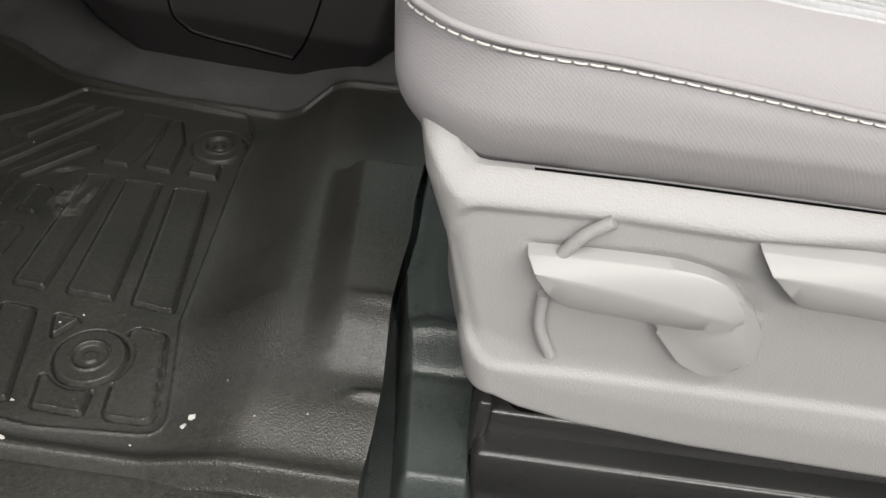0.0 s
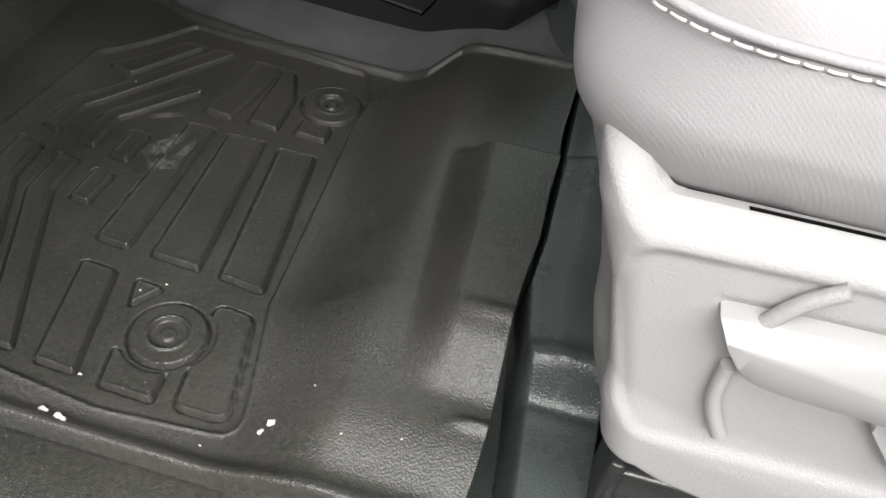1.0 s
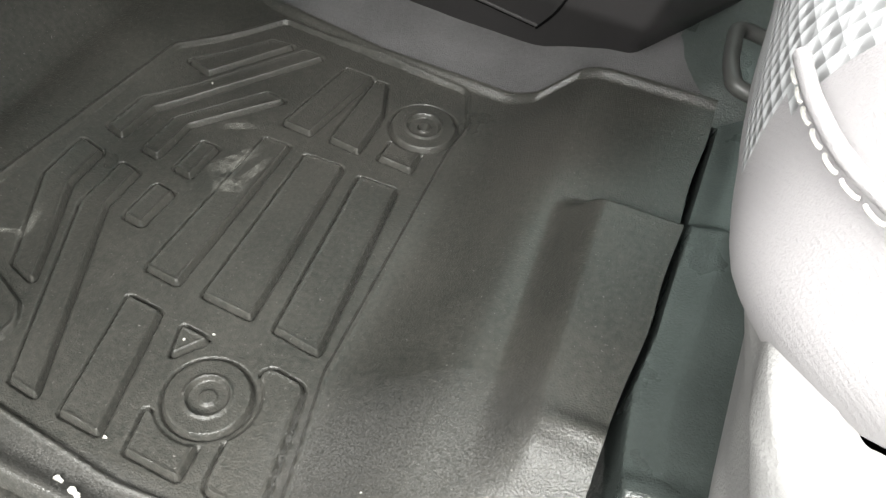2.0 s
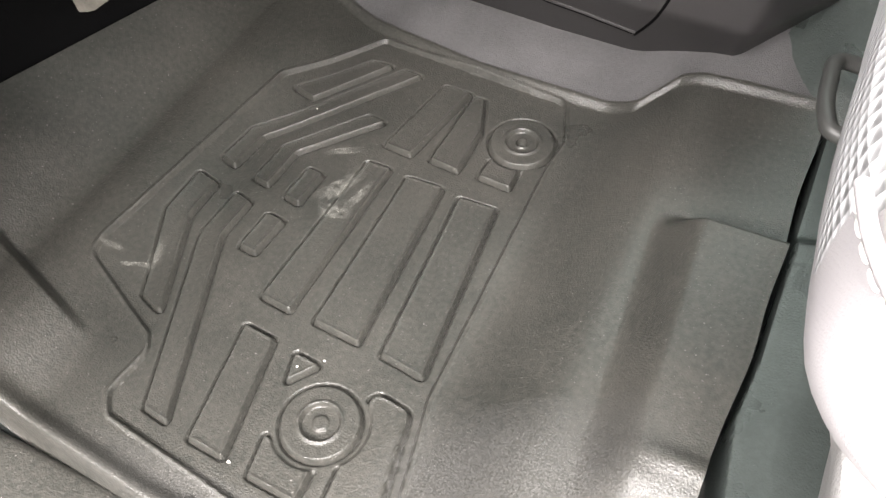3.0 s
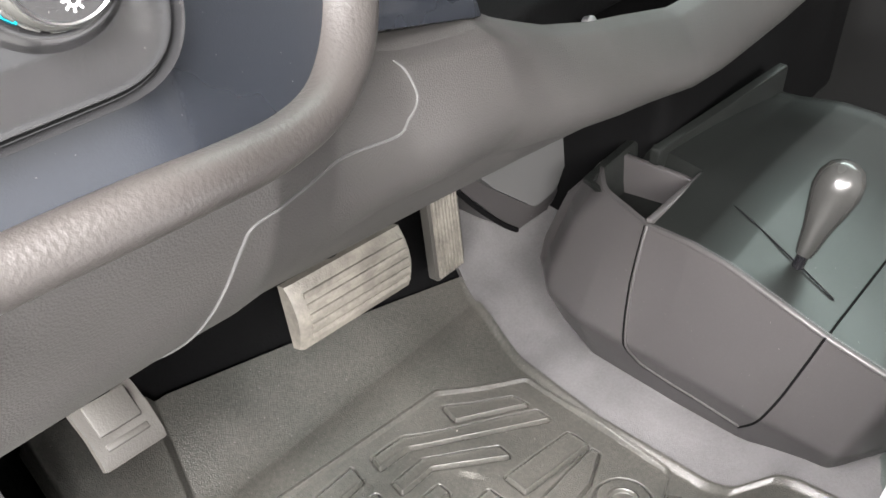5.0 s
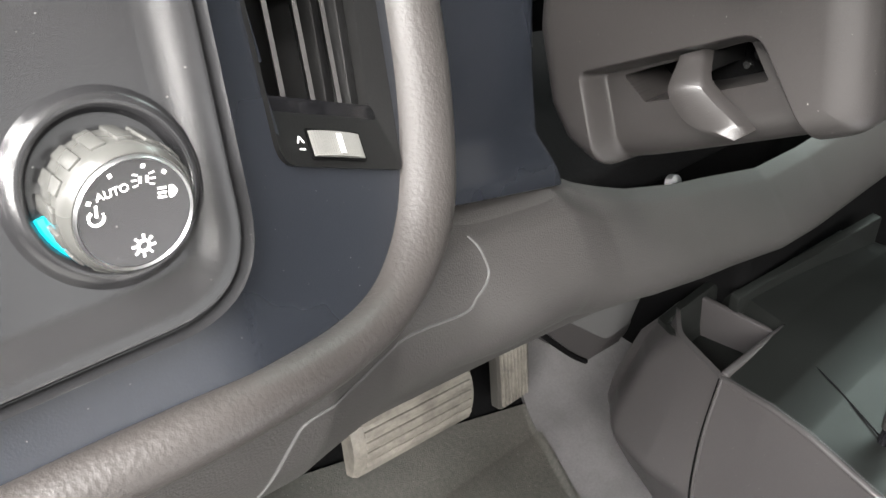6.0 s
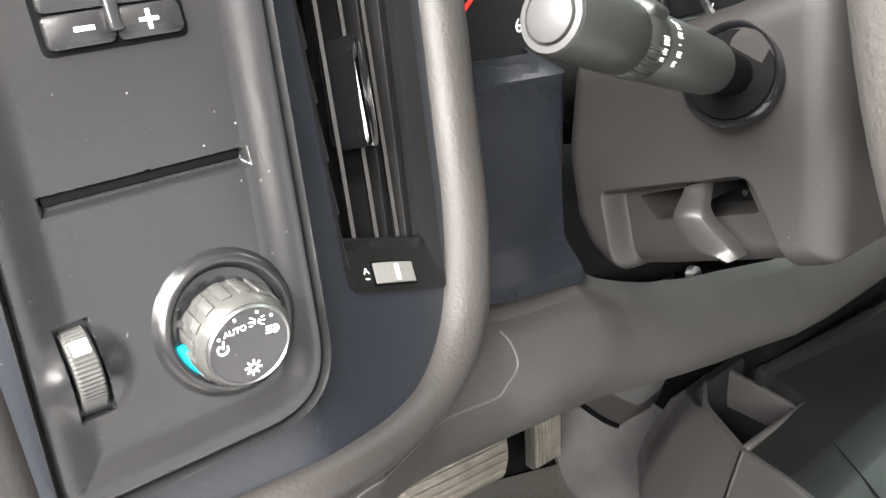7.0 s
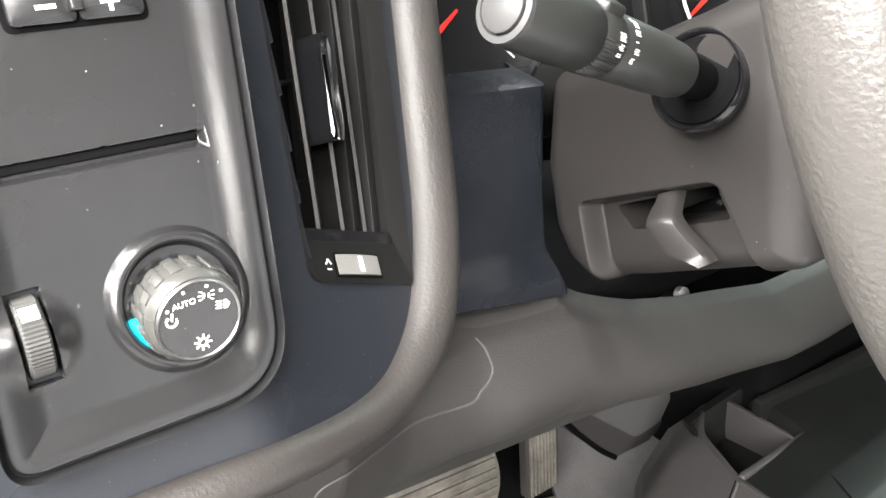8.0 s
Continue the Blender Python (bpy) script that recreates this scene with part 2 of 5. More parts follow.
def sheet(name, xyz, thick=None, keep=None):
    """A mesh over a grid of points (rows, columns, 3), with a back at the given offset vector."""
    h, w = xyz.shape[:2]
    pts = xyz.reshape(-1, 3)
    idx = np.arange(h * w).reshape(h, w)
    quads = np.stack([idx[:-1, :-1], idx[:-1, 1:], idx[1:, 1:], idx[1:, :-1]], -1)
    ok = np.ones((h - 1, w - 1), bool) if keep is None else keep
    faces = quads[ok]
    if thick is not None:
        pts = np.concatenate([pts, pts + np.array(thick)])
        edge = {}
        for f in faces.tolist():
            for a, b in zip(f, f[1:] + f[:1]):
                edge[(a, b)] = 1
        rim = [(b, a, a + h * w, b + h * w) for a, b in edge if (b, a) not in edge]
        faces = np.concatenate([faces, faces[:, ::-1] + h * w, np.array(rim)])
    me = bpy.data.meshes.new(name)
    me.from_pydata(pts.tolist(), [], faces.tolist())
    me.validate()
    return me


def text_mesh(words, size, m, depth=0.0002):
    data = bpy.data.curves.new("writing", "FONT")
    data.body, data.size, data.extrude, data.align_x, data.align_y = words, size, depth, "CENTER", "CENTER"
    ob = bpy.data.objects.new("writing", data)
    scene.collection.objects.link(ob)
    bpy.context.view_layer.update()
    me = bpy.data.meshes.new_from_object(ob)
    bpy.data.objects.remove(ob)
    me.transform(m)
    return me


def ss(a, b, x):
    t = np.clip((x - a) / (b - a), 0, 1)
    return t * t * (3 - 2 * t)


def sdf(poly, x, y):
    """Signed distance to a polygon, minus inside."""
    p = np.array([(q[0], q[1]) for q in poly], float)
    d, inside = np.full(x.shape, 1e9), np.zeros(x.shape, bool)
    for a, b in zip(p, np.roll(p, -1, 0)):
        e = b - a
        wx, wy = x - a[0], y - a[1]
        t = np.clip((wx * e[0] + wy * e[1]) / (e @ e), 0, 1)
        d = np.minimum(d, (wx - t * e[0]) ** 2 + (wy - t * e[1]) ** 2)
        cross = ((a[1] > y) != (b[1] > y)) & (x < (b[0] - a[0]) * (y - a[1]) / (b[1] - a[1] + 1e-12) + a[0])
        inside ^= cross
    return np.where(inside, -1, 1) * np.sqrt(d)


# ---- floor: vinyl, carpet, firewall, shell ----
FLOORPAN = thing("floor", "black moulded vinyl floor covering of a truck cab", "floor", (0, 0.6, -0.02), kind="structure")


def floor_height(x, y):
    """The cab floor: toe board in front, a raised seat platform behind."""
    z = 0.02 * ss(-0.40, -0.50, x) + 0.75 * np.clip(-x - 0.50, 0, None) * ss(-0.46, -0.56, x)
    low = ss(0.34, 0.43, y)
    bump = 0.040 * ss(-0.15, -0.06, x) * (0.35 + 0.65 * low)
    bump = bump + 0.032 * ss(-0.052 - 0.08 * (y - 0.6), -0.012 - 0.06 * (y - 0.6), x) * ss(0.440, 0.492, y) * (1 - ss(0.690, 0.715, y))
    bump = bump + 0.006 * np.exp(-((y - 0.502) / 0.009) ** 2) * ss(-0.03, 0.02, x)
    bump = bump + 0.005 * np.exp(-((y - 0.428) / 0.005) ** 2) * ss(0.0, 0.025, x)
    return z + bump


def vinyl_floor():
    xs = np.concatenate([np.linspace(-0.52, 0.02, 40), np.linspace(0.024, 0.125, 100), np.linspace(0.13, 1.0, 60)])
    ys = np.concatenate([np.linspace(0.30, 0.56, 150), np.linspace(0.564, 0.80, 80), np.linspace(0.81, 1.75, 50)])
    x, y = np.meshgrid(xs, ys, indexing="ij")
    under = floor_height(x, y) - 0.018
    # beside the mat a stepped hump behind a narrow gap
    top = 0.040 + 0.030 * ss(0.453, 0.480, y) + 0.0035 * np.exp(-((y - 0.484) / 0.009) ** 2) + 0.002 * np.exp(-((y - 0.448) / 0.008) ** 2)
    top = top - 0.055 * (1 - ss(0.335, 0.364, y)) - 0.028 * ss(0.70, 0.735, y)
    wall = np.interp(y, [0.34, 0.40, 0.455, 0.50, 0.55, 0.60, 0.8], [0.055, 0.051, 0.047, 0.042, 0.0355, 0.0395, 0.0405])
    high = ss(0.455, 0.50, y)
    rise = np.clip((x - wall) / (0.010 - 0.006 * high), 0, 1)
    hump = -0.030 + (top + 0.030) * np.sqrt(1 - (1 - rise) ** 2) - 0.007 * high * (1 - ss(0.0, 0.030, x - wall)) * (rise > 0)
    hump = hump - 0.050 * ss(0.106, 0.118, x)
    side = ss(0.026, 0.030, x)
    return sheet("floor_vinyl", np.stack([x, y, under * (1 - side) + hump * side], -1), (0, 0, -0.03))


def toe_board():
    xs, ys = np.linspace(-0.95, -0.50, 40), np.linspace(0.30, 1.75, 30)
    x, y = np.meshgrid(xs, ys, indexing="ij")
    return sheet("toe_board", np.stack([x, y, floor_height(x, y) - 0.016], -1), (0, 0, -0.03))


# shade under the dash is put into the toe board's colour
part("toe_board", toe_board(), M_DARK, FLOORPAN, "toe board blackened for deep shade")


part("floor_vinyl", vinyl_floor(), M_LINER, FLOORPAN)


SHELL = thing("cab_wall", "truck cab walls blackened for shade, with an unseen pale headliner", "wall", (0, 1.2, 0), kind="structure")
# firewall and passenger door: the footwell's shade is in their black
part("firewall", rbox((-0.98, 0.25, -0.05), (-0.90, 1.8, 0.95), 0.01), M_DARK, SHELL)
part("rear_wall", rbox((1.05, 0.25, -0.05), (1.10, 1.8, 0.66), 0.01), M_LINING, SHELL)
part("passenger_door", rbox((-0.98, 1.80, -0.05), (1.1, 1.86, 0.72), 0.01), M_BLACK, SHELL)
# unseen headliner and pillar, like the rear wall, added to block and bounce light
part("headliner", rbox((-0.25, 0.28, 1.27), (1.1, 1.8, 1.31), 0.01), M_LINING, SHELL)
part("unseen_pillar", rbox((0.9, 1.74, 0.7), (1.1, 1.84, 1.28), 0.02), M_LINING, SHELL)
part("kick_wall", slab(rpoly([(-0.95, -0.03), (-0.50, -0.03), (-0.472, 0.02), (-0.444, 0.12), (-0.396, 0.181), (-0.324, 0.282), (-0.316, 0.303), (-0.335, 0.320), (-0.41, 0.40), (-0.41, 0.60), (-0.95, 0.60)], 0.004, 3), axes((0, 0.312, 0), (1, 0, 0), (0, 0, 1)), 0.0, 0.028, 0.003), M_BLACK, SHELL)

part("kick_trim", tube(smooth_path([(-0.335, 0.312, 0.318), (-0.318, 0.312, 0.317), (-0.314, 0.312, 0.303), (-0.322, 0.312, 0.282), (-0.352, 0.312, 0.235), (-0.394, 0.312, 0.181), (-0.44, 0.312, 0.12), (-0.47, 0.312, 0.02)], 8), 0.0045, 12, up=(0, 1, 0), flat=1.2), M_CONSOLE, SHELL, "curved grey edge of the kick panel")

GROUND = thing("ground", "plain grey workshop floor outside the open door", "floor", (0, 0, -0.6), kind="structure")
part("concrete", rbox((-8, -8, -0.66), (8, 8, -0.6), 0.0), material("concrete", (0.3, 0.3, 0.29), 0.7, grain=60, bump=0.2, vary=0.2, wear=1.2), GROUND)

SILL = thing("door_sill", "dark plastic sill trim along the open doorway", "sill", (0, 0.3, -0.02), kind="structure")
part("sill_edge", rbox((-0.85, 0.30, -0.06), (0.026, 0.357, -0.001), 0.008), M_MAT, SILL, "worn rubber flap over the sill")
part("sill_plate", rbox((-0.85, 0.20, -0.12), (1.0, 0.338, -0.006), 0.012), M_BLACK, SILL)


# ---- rubber floor mat ----
def mat_pattern(x, y):
    """The moulded field: a sunk pan, raised bars and two fastener bosses."""
    pan = rpoly([(-0.461, 0.505), (-0.463, 0.525), (-0.441, 0.759), (-0.379, 0.849), (-0.180, 0.836), (-0.163, 0.79), (-0.166, 0.75), (-0.158, 0.51), (-0.133, 0.392), (-0.235, 0.385), (-0.362, 0.400), (-0.374, 0.414), (-0.369, 0.454), (-0.379, 0.468)],
                [0.012, 0.012, 0.01, 0.008, 0.012, 0.01, 0.02, 0.03, 0.016, 0.03, 0.008, 0.012, 0.016, 0.012])
    h = -0.0030 * (1 - ss(-0.0012, 0.0006, sdf(pan, x, y)))
    h = h + 0.0014 * np.exp(-((sdf(pan, x, y) - 0.002) / 0.0016) ** 2)
    bars = [
        [(-0.426, 0.751), (-0.402, 0.747), (-0.353, 0.820), (-0.376, 0.818)],
        [(-0.434, 0.644), (-0.419, 0.641), (-0.415, 0.683), (-0.320, 0.818), (-0.341, 0.819), (-0.430, 0.687)],
        [(-0.397, 0.638), (-0.380, 0.635), (-0.378, 0.679), (-0.322, 0.747), (-0.342, 0.749), (-0.394, 0.682)],
        [(-0.361, 0.631), (-0.344, 0.628), (-0.342, 0.667), (-0.358, 0.668)],
        [(-0.441, 0.620), (-0.421, 0.618), (-0.421, 0.576), (-0.384, 0.487), (-0.408, 0.495), (-0.441, 0.572)],
        [(-0.401, 0.617), (-0.383, 0.613), (-0.384, 0.572), (-0.320, 0.412), (-0.343, 0.415), (-0.403, 0.565)],
        [(-0.365, 0.569), (-0.348, 0.567), (-0.345, 0.607), (-0.363, 0.609)],
        [(-0.320, 0.534), (-0.291, 0.531), (-0.290, 0.697), (-0.314, 0.697)],
        [(-0.269, 0.531), (-0.227, 0.528), (-0.238, 0.696), (-0.273, 0.695)],
        [(-0.207, 0.527), (-0.169, 0.522), (-0.186, 0.693), (-0.221, 0.692)],
        [(-0.310, 0.721), (-0.282, 0.719), (-0.266, 0.814), (-0.294, 0.815)],
        [(-0.264, 0.721), (-0.235, 0.718), (-0.236, 0.771), (-0.251, 0.812), (-0.262, 0.812)],
        [(-0.216, 0.720), (-0.185, 0.718), (-0.186, 0.744), (-0.215, 0.744)],
        [(-0.316, 0.507), (-0.287, 0.505), (-0.267, 0.407), (-0.299, 0.409)],
        [(-0.267, 0.502), (-0.243, 0.500), (-0.260, 0.476)],
        [(-0.251, 0.436), (-0.245, 0.404), (-0.204, 0.402), (-0.206, 0.428)],
        [(-0.197, 0.499), (-0.164, 0.495), (-0.146, 0.402), (-0.187, 0.402)],
    ]
    ra, rb = np.hypot(x + 0.219, y - 0.460), np.hypot(x + 0.197, y - 0.774)
    clear = ss(0.035, 0.038, ra) * ss(0.033, 0.036, rb)
    for b in bars:
        r = 0.010 if b[1] == (-0.164, 0.495) else 0.0025
        d = sdf(rpoly(b, r), x, y)
        h = h + (0.0026 * (1 - ss(-0.0015, 0.0003, d)) + 0.0007 * np.exp(-((d + 0.0020) / 0.0011) ** 2) - 0.0036 * np.exp(-((d - 0.0013) / 0.0011) ** 2)) * clear
    for r in (ra, rb):
        h = h + 0.0028 * (1 - ss(0.0278, 0.0296, r)) - 0.0036 * np.exp(-((r - 0.0308) / 0.0011) ** 2)
        h = h - 0.0030 * (1 - ss(0.0132, 0.0150, r)) + 0.0016 * np.exp(-((r - 0.0158) / 0.0014) ** 2)
        h = h + 0.0022 * (1 - ss(0.0050, 0.0070, r))
    return h - 0.008 * (1 - ss(0.0045, 0.0055, rb))


def mat_edge(x):
    """How far inboard the mat reaches."""
    return np.interp(x, [-0.9, -0.565, -0.396, -0.276, -0.116, -0.086, 0.05], [1.00, 0.927, 0.869, 0.851, 0.848, 0.874, 0.880])


def sill_line(x):
    """Where the mat ends along the sill."""
    return np.interp(x, [-0.9, -0.45, -0.3, 0.05], [0.385, 0.362, 0.349, 0.346])


def kerb(x, y):
    e = y - sill_line(x)
    return 0.010 * np.exp(-((e - 0.012) / 0.010) ** 2) - 0.012 * (1 - ss(0.0, 0.012, e))


def waves(x, y):
    return 0.0012 * np.sin(17 * x + 9 * y) * ss(-0.16, -0.10, x)


def floor_mat():
    xs = np.concatenate([np.linspace(-0.62, -0.485, 60), np.linspace(-0.48, -0.118, 400), np.linspace(-0.115, 0.0325, 90)])
    ts = np.concatenate([np.linspace(0, 0.06, 22), np.linspace(0.0625, 0.94, 520), np.linspace(0.943, 1, 22)])
    x, t = np.meshgrid(xs, ts, indexing="ij")
    y0 = sill_line(x)
    y = y0 + (mat_edge(x) - y0) * t
    x = x + ss(-0.06, 0.03, x) * (0.0012 * np.sin(y * 47) + 0.0045 * ss(0.54, 0.61, y) - 0.003 * (1 - ss(0.35, 0.40, y)))
    x = x + (0.02 + 0.17 * np.clip(y - 0.517, 0, None)) * (1 - ss(-0.62, -0.485, x))
    z = floor_height(x, y) + mat_pattern(x, y) * ss(-0.50, -0.47, x)
    # kerb along the sill, lip along the tunnel
    z = z + kerb(x, y)
    e = mat_edge(x) - y
    z = z + 0.006 * (1 - ss(0.002, 0.012, e)) * ss(-0.56, -0.46, x)
    # raised rest for the resting foot beside the kick wall, with a crease
    line = 0.448 + 0.30 * (-0.41 - x)
    z = z + 0.036 * ss(0.0, 0.10, line - y) * ss(-0.43, -0.56, x) + 0.013 * ss(0.0, 0.010, line - y) * ss(-0.405, -0.47, x)
    # gentle waves of moulded rubber
    z = z + waves(x, y)
    return sheet("rubber", np.stack([x, y, z], -1), (0, 0, -0.004))


def tunnel_carpet():
    xs, us = np.linspace(-0.85, 0.6, 120), np.linspace(0, 1, 50)
    x, u = np.meshgrid(xs, us, indexing="ij")
    e = mat_edge(x)
    y = e - 0.004 + 0.5 * u
    z = floor_height(x, e) + 0.004 + 0.016 * ss(0.0, 0.16, u) + 0.05 * ss(0.15, 0.6, u)
    return sheet("tunnel_carpet", np.stack([x, y, z], -1), (0, 0.004, -0.03))


part("tunnel_carpet", tunnel_carpet(), M_CARPET, FLOORPAN, "grey carpet over the transmission tunnel")


def tunnel_vinyl():
    xs, us = np.linspace(-0.02, 0.6, 50), np.linspace(0, 1, 30)
    x, u = np.meshgrid(xs, us, indexing="ij")
    y = 0.902 - 0.9 * np.clip(x + 0.02, 0, 0.05) + 0.4 * u
    z = floor_height(x, mat_edge(x)) - 0.006 + 0.024 * ss(0.0, 0.10, u) + 0.07 * ss(0.08, 0.6, u)
    return sheet("tunnel_vinyl", np.stack([x, y, z], -1), (0, 0.004, -0.03))


part("tunnel_vinyl", tunnel_vinyl(), M_LINER, FLOORPAN, "grained dark vinyl patch beside the seat")

def soft_patch(name, colour, strength, scale):
    """A thin film of dirt, torn by noise, that fades out towards its rim."""
    m = bpy.data.materials.new(name)
    m.use_nodes = True
    nt = m.node_tree
    b = nt.nodes["Principled BSDF"]
    b.inputs["Base Color"].default_value, b.inputs["Roughness"].default_value = (*colour, 1), 0.75
    tc, mp = nt.nodes.new("ShaderNodeTexCoord"), nt.nodes.new("ShaderNodeMapping")
    mp.inputs["Location"].default_value = (-1, -1, 0)
    mp.inputs["Scale"].default_value = (2, 2, 0)
    nt.links.new(tc.outputs["Generated"], mp.inputs["Vector"])
    ln = nt.nodes.new("ShaderNodeVectorMath")
    ln.operation = "LENGTH"
    nt.links.new(mp.outputs[0], ln.inputs[0])
    fade = nt.nodes.new("ShaderNodeMapRange")
    fade.inputs["From Min"].default_value, fade.inputs["From Max"].default_value = 0.95, 0.15
    nt.links.new(ln.outputs["Value"], fade.inputs["Value"])
    tx, geo = nt.nodes.new("ShaderNodeTexNoise"), nt.nodes.new("ShaderNodeNewGeometry")
    tx.inputs["Scale"].default_value, tx.inputs["Detail"].default_value = scale, 5
    nt.links.new(geo.outputs["Position"], tx.inputs["Vector"])
    cut_ = nt.nodes.new("ShaderNodeMapRange")
    cut_.inputs["From Min"].default_value, cut_.inputs["From Max"].default_value = 0.34, 0.72
    nt.links.new(tx.outputs["Fac"], cut_.inputs["Value"])
    mul = nt.nodes.new("ShaderNodeMath")
    mul.operation = "MULTIPLY"
    nt.links.new(fade.outputs[0], mul.inputs[0])
    nt.links.new(cut_.outputs[0], mul.inputs[1])
    mul2 = nt.nodes.new("ShaderNodeMath")
    mul2.operation = "MULTIPLY"
    mul2.inputs[1].default_value = strength
    nt.links.new(mul.outputs[0], mul2.inputs[0])
    nt.links.new(mul2.outputs[0], b.inputs["Alpha"])
    return m


M_SMEAR = soft_patch("pale_smear", (0.34, 0.33, 0.30), 0.5, 160)
M_DUST = soft_patch("dust_film", (0.16, 0.155, 0.15), 0.7, 800)


def mat_top(x, y):
    return floor_height(x, y) + mat_pattern(x, y) + waves(x, y) + kerb(x, y)


def film(x0, y0, length, width, turn):
    us, vs = np.linspace(-1, 1, 34), np.linspace(-1, 1, 20)
    u, v = np.meshgrid(us, vs, indexing="ij")
    c, s_ = math.cos(radians(turn)), math.sin(radians(turn))
    x = x0 + (u * length * c - v * width * s_) / 2
    y = y0 + (u * length * s_ + v * width * c) / 2
    return sheet("film", np.stack([x, y, mat_top(x, y) + 0.0006], -1))


def flake(x0, y0, size, turn):
    pts = []
    for k in range(11):
        q = 2 * math.pi * k / 11
        r = size * (0.6 + 0.5 * random.random()) * (1.0 if abs(math.cos(q)) > 0.6 else 0.55)
        pts.append((r * math.cos(q), r * math.sin(q)))
    z = float(mat_top(np.array(x0), np.array(y0)))
    return slab(pts, Matrix.Translation((x0, y0, z)) @ pose(0, 0, 0, 0, 0, turn), 0.0002, 0.0011, 0.0002)


MAT = thing("floor_mat", "black rubber floor mat with moulded ribs, dusty, on the cab floor", "floor mat", (-0.25, 0.62, 0))
part("rubber", floor_mat(), M_MAT, MAT)
for x, y, a, b, q in ((-0.322, 0.660, 0.060, 0.016, 60), (-0.311, 0.634, 0.034, 0.018, 20), (-0.300, 0.655, 0.050, 0.008, 75), (-0.340, 0.700, 0.05, 0.008, 30), (-0.420, 0.528, 0.040, 0.010, 100), (-0.455, 0.520, 0.030, 0.006, 10), (-0.43, 0.515, 0.04, 0.004, 30)):
    part("smear", film(x, y, a, b, q), M_SMEAR, MAT, "pale scuff on the rubber")
for x, y, a, b, q in ((-0.045, 0.475, 0.16, 0.12, 20), (-0.12, 0.45, 0.14, 0.10, 80), (-0.25, 0.375, 0.34, 0.04, 2)):
    part("dust", film(x, y, a, b, q), M_DUST, MAT, "grey dust film")
for x, y, k, q in ((-0.111, 0.402, 0.0045, 30), (-0.117, 0.3955, 0.0028, 50), (-0.266, 0.370, 0.0036, -20), (-0.251, 0.366, 0.0048, -15), (-0.247, 0.3645, 0.002, 0), (-0.262, 0.4075, 0.0015, 0), (-0.243, 0.505, 0.0012, 10), (-0.258, 0.491, 0.0010, 70), (-0.06, 0.398, 0.0009, 20), (-0.09, 0.43, 0.0007, 0), (-0.02, 0.405, 0.0008, 40), (-0.155, 0.378, 0.0011, 15), (-0.39, 0.735, 0.0010, 30)):
    part("paint_flake", flake(x, y, k, q), M_SCUFF, MAT, "white paint flake")


# ---- driver's seat ----
SEAT = thing("driver_seat", "light grey cloth driver seat with plastic side cover", "seat", (0.35, 0.62, 0.0))


def seat_cushion():
    bm = bmesh.new()
    lo, hi, r = Vector((0.018, 0.371, 0.286)), Vector((0.60, 0.885, 0.430)), 0.052
    n = (60, 60, 30)

    def put(u, v, w):
        p = Vector((lo.x + u * (hi.x - lo.x), lo.y + v * (hi.y - lo.y), lo.z + w * (hi.z - lo.z)))
        core = Vector([min(max(p[i], lo[i] + r), hi[i] - r) for i in range(3)])
        d = p - core
        q = core + d.normalized() * r if d.length > 1e-9 else p
        ahead = max(0.0, 1 - (q.x - 0.018) / 0.16)
        # rounder corners in plan
        c = max(0.0, 1 - min(q.y - 0.371, 0.885 - q.y) / 0.13)
        q.x += (0.030 + 0.034 * min(1.0, max(0.0, (q.z - 0.34) / 0.05))) * (1 - math.sqrt(max(0.0, 1 - c * c))) * ahead
        q.z += -0.035 * (q.x - 0.034) / 0.5 * max(0.0, min(1.0, (q.z - 0.33) / 0.06))
        mid = min(1.0, max(0.0, (0.17 - abs(q.y - 0.626)) / 0.05))
        if q.z > 0.37:
            q.z -= 0.012 * mid * mid * (3 - 2 * mid) * min(1.0, max(0.0, (q.x - 0.05) / 0.05))
        q.x += 0.15 * max(0.0, q.z - 0.388) * max(0.0, 1 - (q.x - 0.018) / 0.1)
        q.x += 0.10 * max(0.0, 0.365 - q.z) * max(0.0, 1 - (q.x - 0.018) / 0.1)
        q.y += 0.36 * max(0.0, 0.350 - q.z) * (1 if q.y < 0.5 else 0)
        # soft wrinkles of the cloth
        q += 0.0009 * noise.noise_vector(q * 16) + 0.0004 * noise.noise_vector(q * 55)
        return bm.verts.new(q)

    def face_grid(f, a, b):
        rows = [[f(i / a, j / b) for j in range(b + 1)] for i in range(a + 1)]
        for i in range(a):
            for j in range(b):
                bm.faces.new((rows[i][j], rows[i][j + 1], rows[i + 1][j + 1], rows[i + 1][j]))

    for k in (0, 1):
        face_grid(lambda s, t: put(k, s, t), n[1], n[2])
        face_grid(lambda s, t: put(s, k, t), n[0], n[2])
        face_grid(lambda s, t: put(s, t, k), n[0], n[1])
    bmesh.ops.remove_doubles(bm, verts=bm.verts, dist=1e-5)
    return bm


def in_insert(c):
    """The ribbed middle of the cushion: its front and its top."""
    edge = 0.408 + 0.025 * max(0.0, min(1.0, (0.20 - c.x) / 0.17)) + 0.28 * max(0.0, 0.386 - c.z)
    return c.z > 0.345 and edge < c.y < 1.256 - edge


def split(bm, inside):
    other = bm.copy()
    bmesh.ops.delete(bm, geom=[f for f in bm.faces if inside(f.calc_center_median())], context="FACES")
    bmesh.ops.delete(other, geom=[f for f in other.faces if not inside(f.calc_center_median())], context="FACES")
    return bm, other


outer, middle = split(seat_cushion(), in_insert)
part("cushion", outer, M_FABRIC, SEAT, "light grey cloth cushion")
part("insert", middle, M_INSERT, SEAT, "light grey mesh cloth insert")

